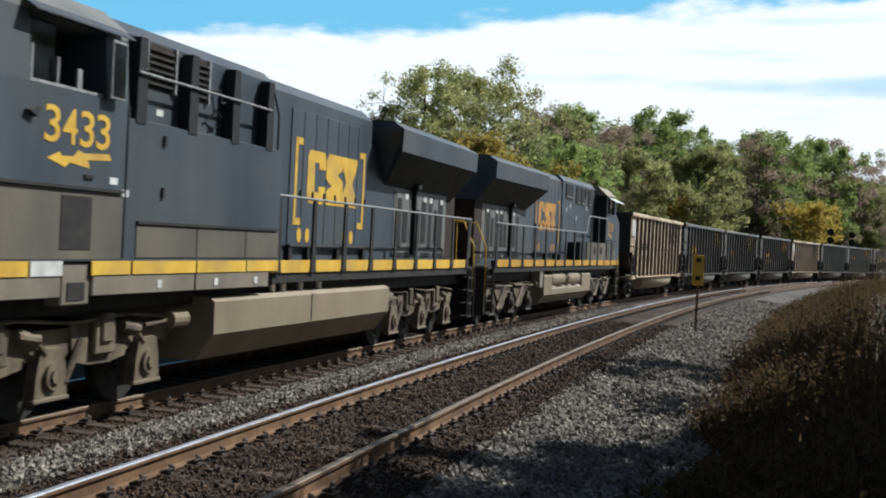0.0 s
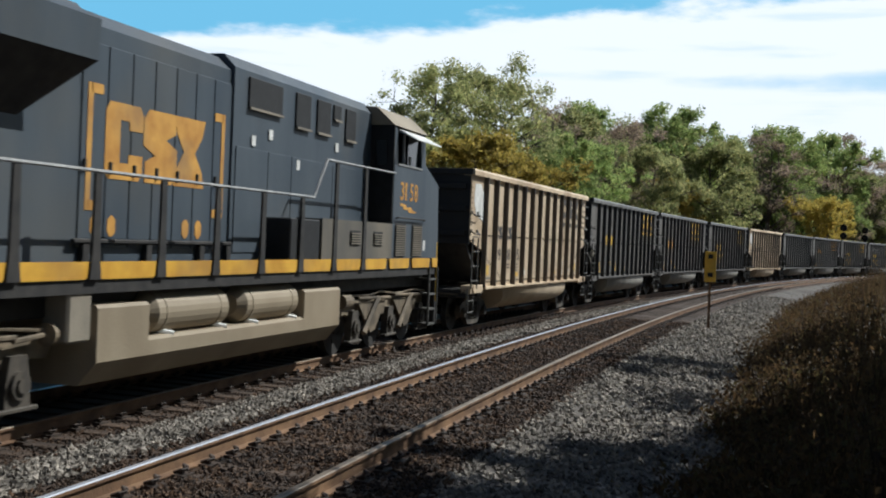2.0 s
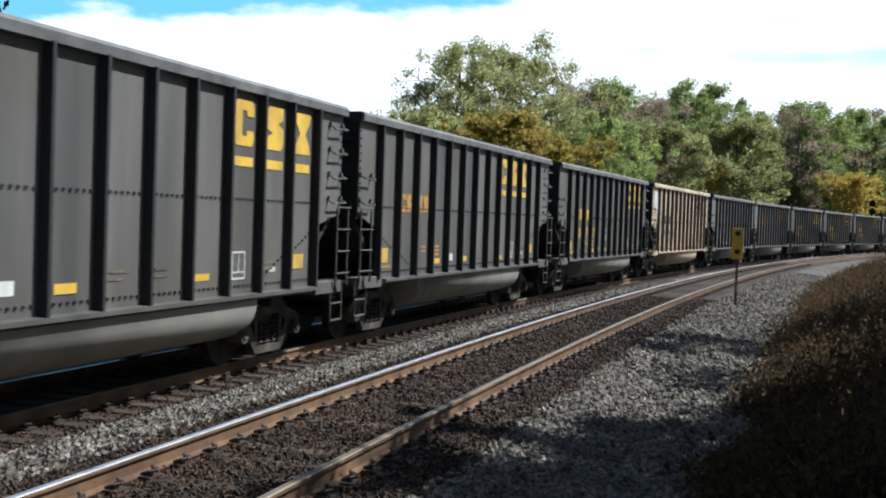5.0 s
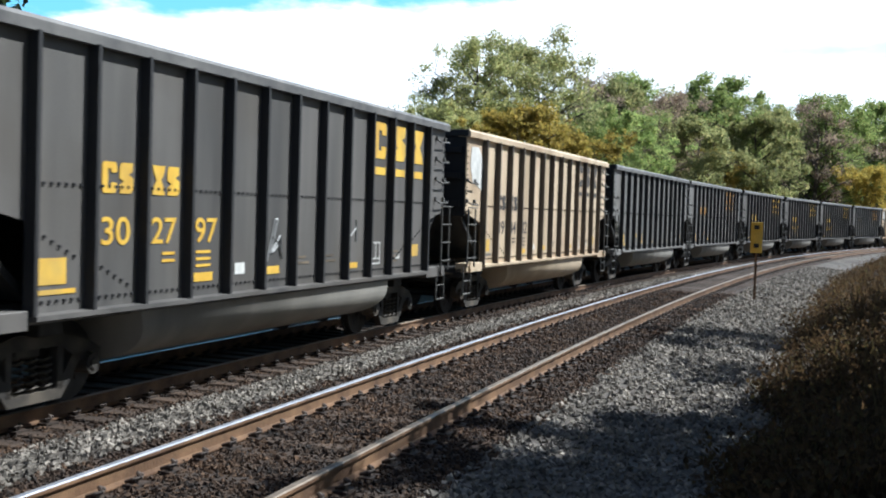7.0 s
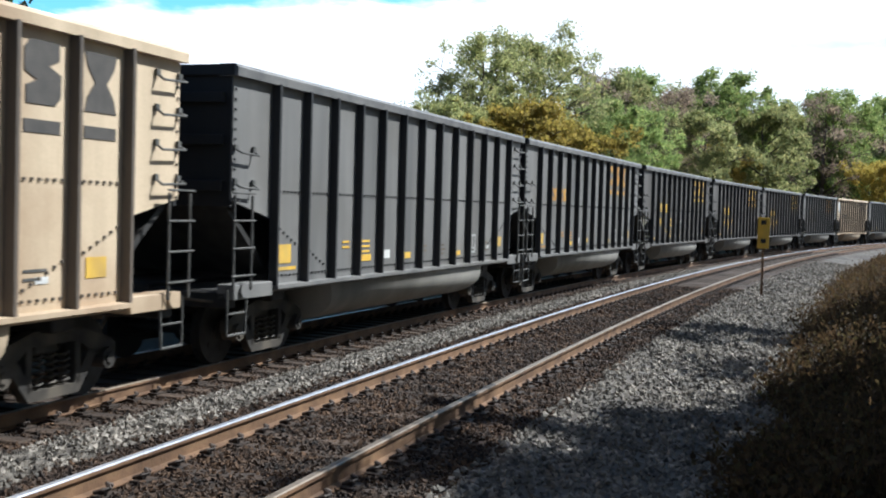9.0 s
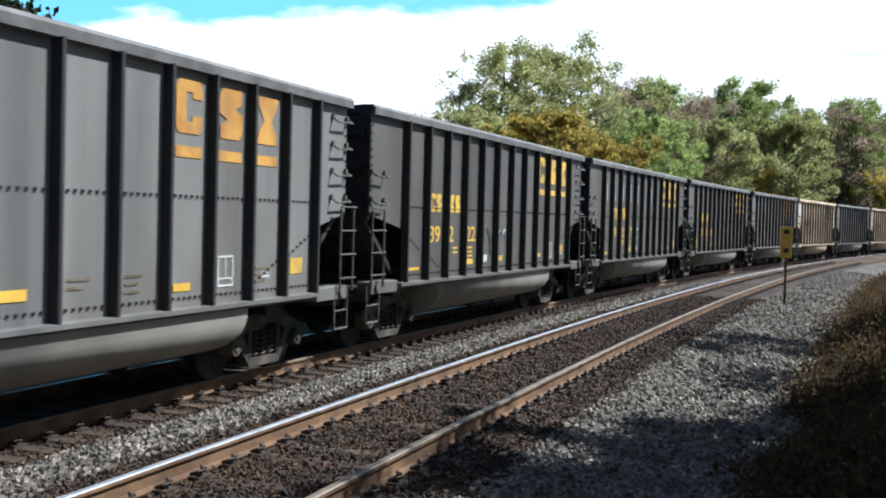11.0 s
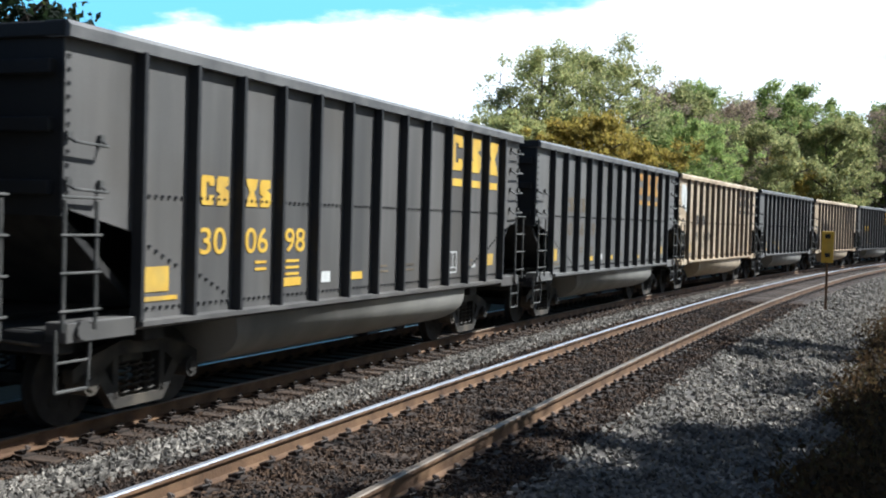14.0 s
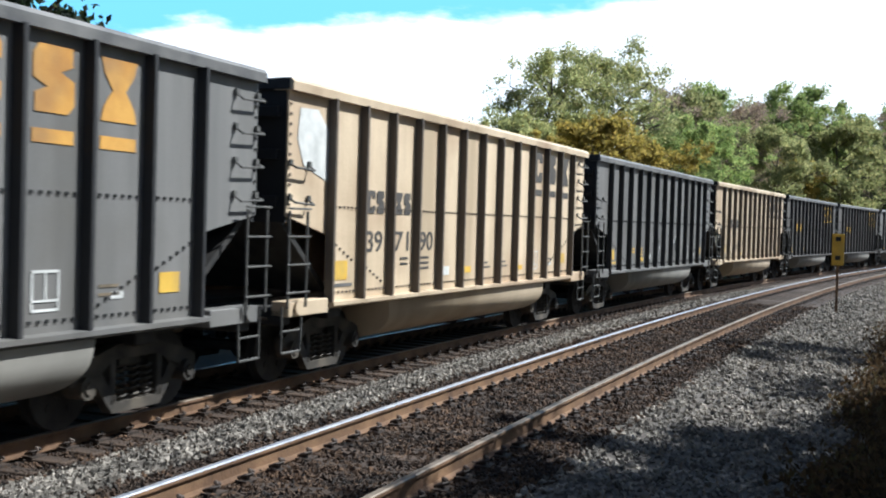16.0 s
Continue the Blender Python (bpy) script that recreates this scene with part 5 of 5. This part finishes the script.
def leaves(bm, centre, radius, count, size, rng):
    for _ in range(count):
        d = Vector((rng.gauss(0, 1), rng.gauss(0, 1), rng.gauss(0, 0.75)))
        if d.length > 1.7:
            d *= 1.7 * rng.random() / d.length
        p = Vector(centre) + d * radius * 0.55
        n = Vector((rng.uniform(-1, 1), rng.uniform(-1, 1), rng.uniform(-0.3, 1))).normalized()
        t = n.orthogonal().normalized()
        t.rotate(Matrix.Rotation(rng.uniform(0, 6.28), 3, n))
        u = n.cross(t)
        s = size * rng.uniform(0.6, 1.3)
        a, b, c, e = p - t * s, p + u * s * 0.6 + n * s * 0.15, p + t * s, p - u * s * 0.6 + n * s * 0.15
        bm.faces.new([bm.verts.new(v) for v in (a, b, c, e)])


def tree(name, height, spread, leaf_m, seed, density=1.0, leaf=0.16, bare=0.0, label="", base=0.25):
    rng = random.Random(seed)
    root = empty(name)
    tr, cr = bmesh.new(), bmesh.new()
    lean = Vector((rng.uniform(-0.06, 0.06), rng.uniform(-0.06, 0.06), 1))
    top = lean * height * 0.9
    prev, pr = Vector((0, 0, -0.3)), height * 0.022
    knots = []
    for i in range(1, 7):
        p = top * (i / 6) + Vector((rng.uniform(-0.2, 0.2), rng.uniform(-0.2, 0.2), 0))
        r = height * 0.022 * (1 - i / 6.6)
        limb(tr, prev, p, pr, r, 7)
        knots.append((prev.copy(), p.copy(), r))
        prev, pr = p, r
    tips = []
    n_limbs = 20
    for i in range(n_limbs):
        f = base + (0.97 - base) * i / (n_limbs - 1)
        at = top * f
        a = i * 2.4 + rng.uniform(-0.4, 0.4)
        reach = spread * (0.35 + 0.75 * math.sin(math.pi * min(1, (f - base) / (1 - base) * 0.8 + 0.2))) * rng.uniform(0.6, 1.1)
        up = rng.uniform(0.35, 0.9)
        mid = at + Vector((math.cos(a), math.sin(a), up)) * reach * 0.55
        end = mid + Vector((math.cos(a + rng.uniform(-0.5, 0.5)), math.sin(a + rng.uniform(-0.5, 0.5)), up * 0.6)) * reach * 0.5
        end.z = min(end.z, height)
        r = height * 0.008 * (1.15 - f)
        limb(tr, at, mid, r * 1.4, r * 0.8, 5)
        limb(tr, mid, end, r * 0.8, r * 0.25, 4)
        tips += [mid, end]
        for _ in range(6):
            side = mid.lerp(end, rng.random()) + Vector((rng.uniform(-1.5, 1.5), rng.uniform(-1.5, 1.5), rng.uniform(-0.5, 1.2))) * reach * 0.30
            limb(tr, mid.lerp(end, rng.uniform(0, 0.6)), side, r * 0.5, r * 0.15, 4)
            tips.append(side)
    for p in tips:
        if rng.random() < bare:
            continue
        rad = spread * rng.uniform(0.12, 0.26)
        leaves(cr, p, rad, int(78 * density * rng.uniform(0.5, 1.3)), leaf, rng)
    part("trunk", tr, M_BARK, root, smooth=True)
    part("crown", cr, leaf_m, root)
    return tagged(root, label, "tree")


def place(ob, x, y, z=None, turn=0, scale=1.0, first=False):
    s = RAD * math.atan2(x, y + RAD)
    off = math.hypot(x, y + RAD) - RAD
    zz = height_at(s, off) - 0.15 if z is None else z
    m = pose(x, y, zz, 0, 0, turn)
    if first:
        ob.matrix_basis = m @ Matrix.Scale(scale, 4)
        return ob
    return copy_thing(ob, m @ Matrix.Scale(scale / ob.scale[0], 4))


def polar(deg, dist):
    return dist * math.cos(radians(deg)), dist * math.sin(radians(deg))


def build_trees():
    rng = random.Random(21)
    big = tree("tree", 15.0, 4.6, L_OLIVE, 1, 1.5, 0.11, 0.12, "tall loose-crowned tree with thin olive autumn leaves", 0.2)
    big2 = tree("tree", 14.0, 4.2, L_OLIVE, 2, 1.3, 0.11, 0.25, "tall half-bare tree with thin olive autumn leaves", 0.2)
    green = tree("tree", 12.0, 4.0, L_GREEN, 3, 2.2, 0.11, 0.0, "rounded tree with dense green leaves", 0.12)
    yellow = tree("tree", 8.0, 3.2, L_YELLOW, 4, 1.8, 0.12, 0.05, "small tree with yellowing autumn leaves", 0.1)
    russet = tree("tree", 13.0, 4.2, L_RUSSET, 5, 0.8, 0.11, 0.35, "half-bare tree with russet autumn leaves", 0.2)
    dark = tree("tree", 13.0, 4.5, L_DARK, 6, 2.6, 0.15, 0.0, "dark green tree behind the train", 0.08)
    olive = tree("tree", 11.0, 4.2, L_OLIVE, 7, 2.2, 0.12, 0.0, "rounded olive green tree on the wooded slope", 0.1)
    spots = [(big2, 16.6, 72, 0.70), (big, 15.4, 74, 0.84), (big2, 13.9, 78, 0.94), (big, 13.0, 80, 0.92), (green, 9.1, 88, 0.80), (green, 9.9, 84, 0.72), (yellow, 13.2, 66, 0.9), (yellow, 10.6, 70, 0.8), (russet, 6.2, 125, 1.1),
             (russet, 5.2, 130, 1.1), (olive, 16.6, 68, 0.7), (olive, 14.2, 72, 0.75), (green, 7.4, 95, 0.8), (olive, 4.6, 122, 1.1), (dark, 43.0, 38, 1.0), (dark, 50.0, 42, 0.95)]
    seen = set()
    for ob, deg, dist, sc in spots:
        x, y = polar(deg, dist)
        place(ob, x, y, None, rng.uniform(0, 360), sc, first=ob not in seen)
        seen.add(ob)
    # the wooded slope round the curve
    kinds = [olive, green, olive, russet, yellow, olive, green, russet]
    for i in range(95):
        deg = rng.uniform(-12, 9.5)
        near_line = 95 + (9.5 - deg) * 3
        dist = rng.uniform(near_line + 20, near_line + 110)
        x, y = polar(deg, dist)
        off = math.hypot(x, y + RAD) - RAD
        if off < 15:
            continue
        ob = kinds[i % 8]
        place(ob, x, y, None, rng.uniform(0, 360), (rng.uniform(1.15, 1.6) if ob is not yellow else 1.1))
    for i in range(26):
        deg = rng.uniform(-10, 20)
        s = 60 + (20 - deg) * 6
        x, y = polar(deg, s)
        off = math.hypot(x, y + RAD) - RAD
        if off < 14:
            continue
        place(yellow if i % 3 == 0 else olive, x, y, None, rng.uniform(0, 360), rng.uniform(0.4, 0.65))
    # shade trees on the near side of the line, out of the camera's sight
    for x, y, sc in ((17.0, -8.6, 1.12), (29.5, -10.8, 1.2), (12.5, -5.6, 0.62), (8.0, -7.5, 0.85), (20.5, -6.6, 0.5)):
        place(olive, x, y, None, rng.uniform(0, 360), sc)
    shade = tree("tree", 14.0, 2.9, L_OLIVE, 8, 1.6, 0.12, 0.0, "tall olive tree with a high crown shading the ballast", 0.66)
    place(shade, 16.2, -6.6, None, 0, 0.80, first=True)
    # trees past the weeds at the near side
    for deg, dist, sc in ((-8.4, 62, 0.42), (-9.6, 50, 0.5)):
        x, y = polar(deg, dist)
        place(russet, x, y, None, rng.uniform(0, 360), sc)


def build_weeds():
    rng = random.Random(31)
    bm = bmesh.new()
    for i in range(8600):
        s = 8.5 + 105 * rng.random() ** 1.9
        edge = 0.42 + 0.5 * noise.noise(Vector((s * 0.35, 0, 3))) + 0.25 * noise.noise(Vector((s * 1.3, 0, 9)))
        off = edge - abs(rng.gauss(0, 1.5)) * rng.uniform(0.5, 1.5) - 0.1
        h = (0.22 + 1.45 * min(1, (edge - off) / 3.0)) * rng.uniform(0.35, 1.25)
        p = arc(s, off, height_at(s, off) - 0.05)[0]
        tip = p + Vector((rng.gauss(0, 0.22), rng.gauss(0, 0.22), h))
        mid = p.lerp(tip, 0.55) + Vector((rng.gauss(0, 0.05), rng.gauss(0, 0.05), 0))
        w = Vector((rng.uniform(-1, 1), rng.uniform(-1, 1), 0)).normalized() * 0.012
        bm.faces.new([bm.verts.new(v) for v in (p - w, p + w, mid + w, mid - w)])
        bm.faces.new([bm.verts.new(v) for v in (mid - w, mid + w, tip)])
        for _ in range(8):
            f = rng.uniform(0.1, 1.0)
            q = p.lerp(tip, f)
            leaves(bm, q, 0.20, 1, 0.034 + 0.03 * (1 - f), rng)
    w = part("weeds", bm, L_WEED)
    tagged(w, "dry brown weeds and brush along the ballast edge", "weeds", kind="stuff")


def build_sign():
    v, a = arc(33.0, 0.85 + 33.0 ** 2 / 2 / RAD - 0.02, 0)
    root = empty("trackside_sign", pose(v.x, 0.82, -0.36, 0, -1.0, 0), label="small yellow trackside sign on a thin steel post", category="sign")
    bm = bmesh.new()
    box(bm, -0.03, 0.03, -0.035, -0.02, 0, 2.0)
    box(bm, -0.03, -0.015, -0.035, 0.03, 0, 2.0)
    part("post", bm, M_RUST, root, "thin rusty steel post")
    bm = box(bmesh.new(), -0.055, -0.035, -0.16, 0.16, 1.45, 2.32, 0.01)
    part("sign_plate", bm, M_YELLOW, root, "faded yellow plate")
    for z in (1.6, 2.12):
        part("number_bar", box(bmesh.new(), -0.062, -0.055, -0.07, 0.07, z, z + 0.12), M_UNDER, root)


def build_signals():
    """Two far signal masts beyond the train, round the curve."""
    first = None
    for s in (146.0, 157.0):
        m = on_line(s, 11.0, height_at(s, 11.0) - 0.1)
        if first:
            copy_thing(first, m)
            continue
        first = empty("signal_mast", m, label="far dark railway signal mast beside the track", category="railway signal", group="signal masts")
        part("post", rod(bmesh.new(), (0, 0, 0), (0, 0, 5.6), 0.08, 8), M_BLACK, first)
        for z in (5.1, 6.1):
            q = rod(bmesh.new(), (-0.06, 0, z), (0.06, 0, z), 0.42, 16)
            head = part("target", q, M_BLACK, first, "round black target")
            part("hood", rod(bmesh.new(), (-0.34, 0, z), (-0.06, 0, z), 0.14, 10, 0.12), M_UNDER, head)
        part("ladder", box(box(bmesh.new(), 0.2, 0.24, -0.18, -0.14, 0, 5.2), 0.2, 0.24, 0.14, 0.18, 0, 5.2), M_UNDER, first)


build_trees()
build_weeds()
build_sign()
build_signals()


# ---------------------------------------------------------------- motion
def front(t):
    """Where the first gondola begins, along the camera's curve."""
    return 51.3 - 12.38 * t + 0.0035 * t * t - 0.30 * max(0.0, t - 15.0) ** 2


def motions():
    times = [i * 0.5 for i in range(33)]
    for k, car in enumerate(CARS):
        walk(car, [(t, on_line(front(t) + PITCH * k + SLACK.get(k, 0.0) + CAR_L / ARC / 2, FAR, LOW)) for t in times])
    for i, loco in enumerate(LOCOS):
        walk(loco, [(t, on_line(front(t) - 0.53 - 21.9 * (i + 0.5), FAR, LOW)) for t in times])
    # wheels roll; wheelsets at the same place on their bogies share one set of keys
    turns = {}
    steps = [i / 30 for i in range(481)]
    for thing in CARS + LOCOS:
        for ob in thing.children_recursive:
            if ob.name.split(".")[0] != "wheelset":
                continue
            p = ob.location.copy()
            key = (round(p.x, 2), round(p.z, 3))
            if key in turns:
                first = turns[key]
                ob.rotation_mode = "QUATERNION"
                ob.animation_data_create()
                ob.animation_data.action = first.animation_data.action
                ob.animation_data.action_slot = first.animation_data.action_slot
            else:
                walk(ob, [(t, pose(p.x, p.y, p.z, 0, math.degrees((front(t) - front(0)) * ARC / p.z), 0)) for t in steps])
                turns[key] = ob


motions()
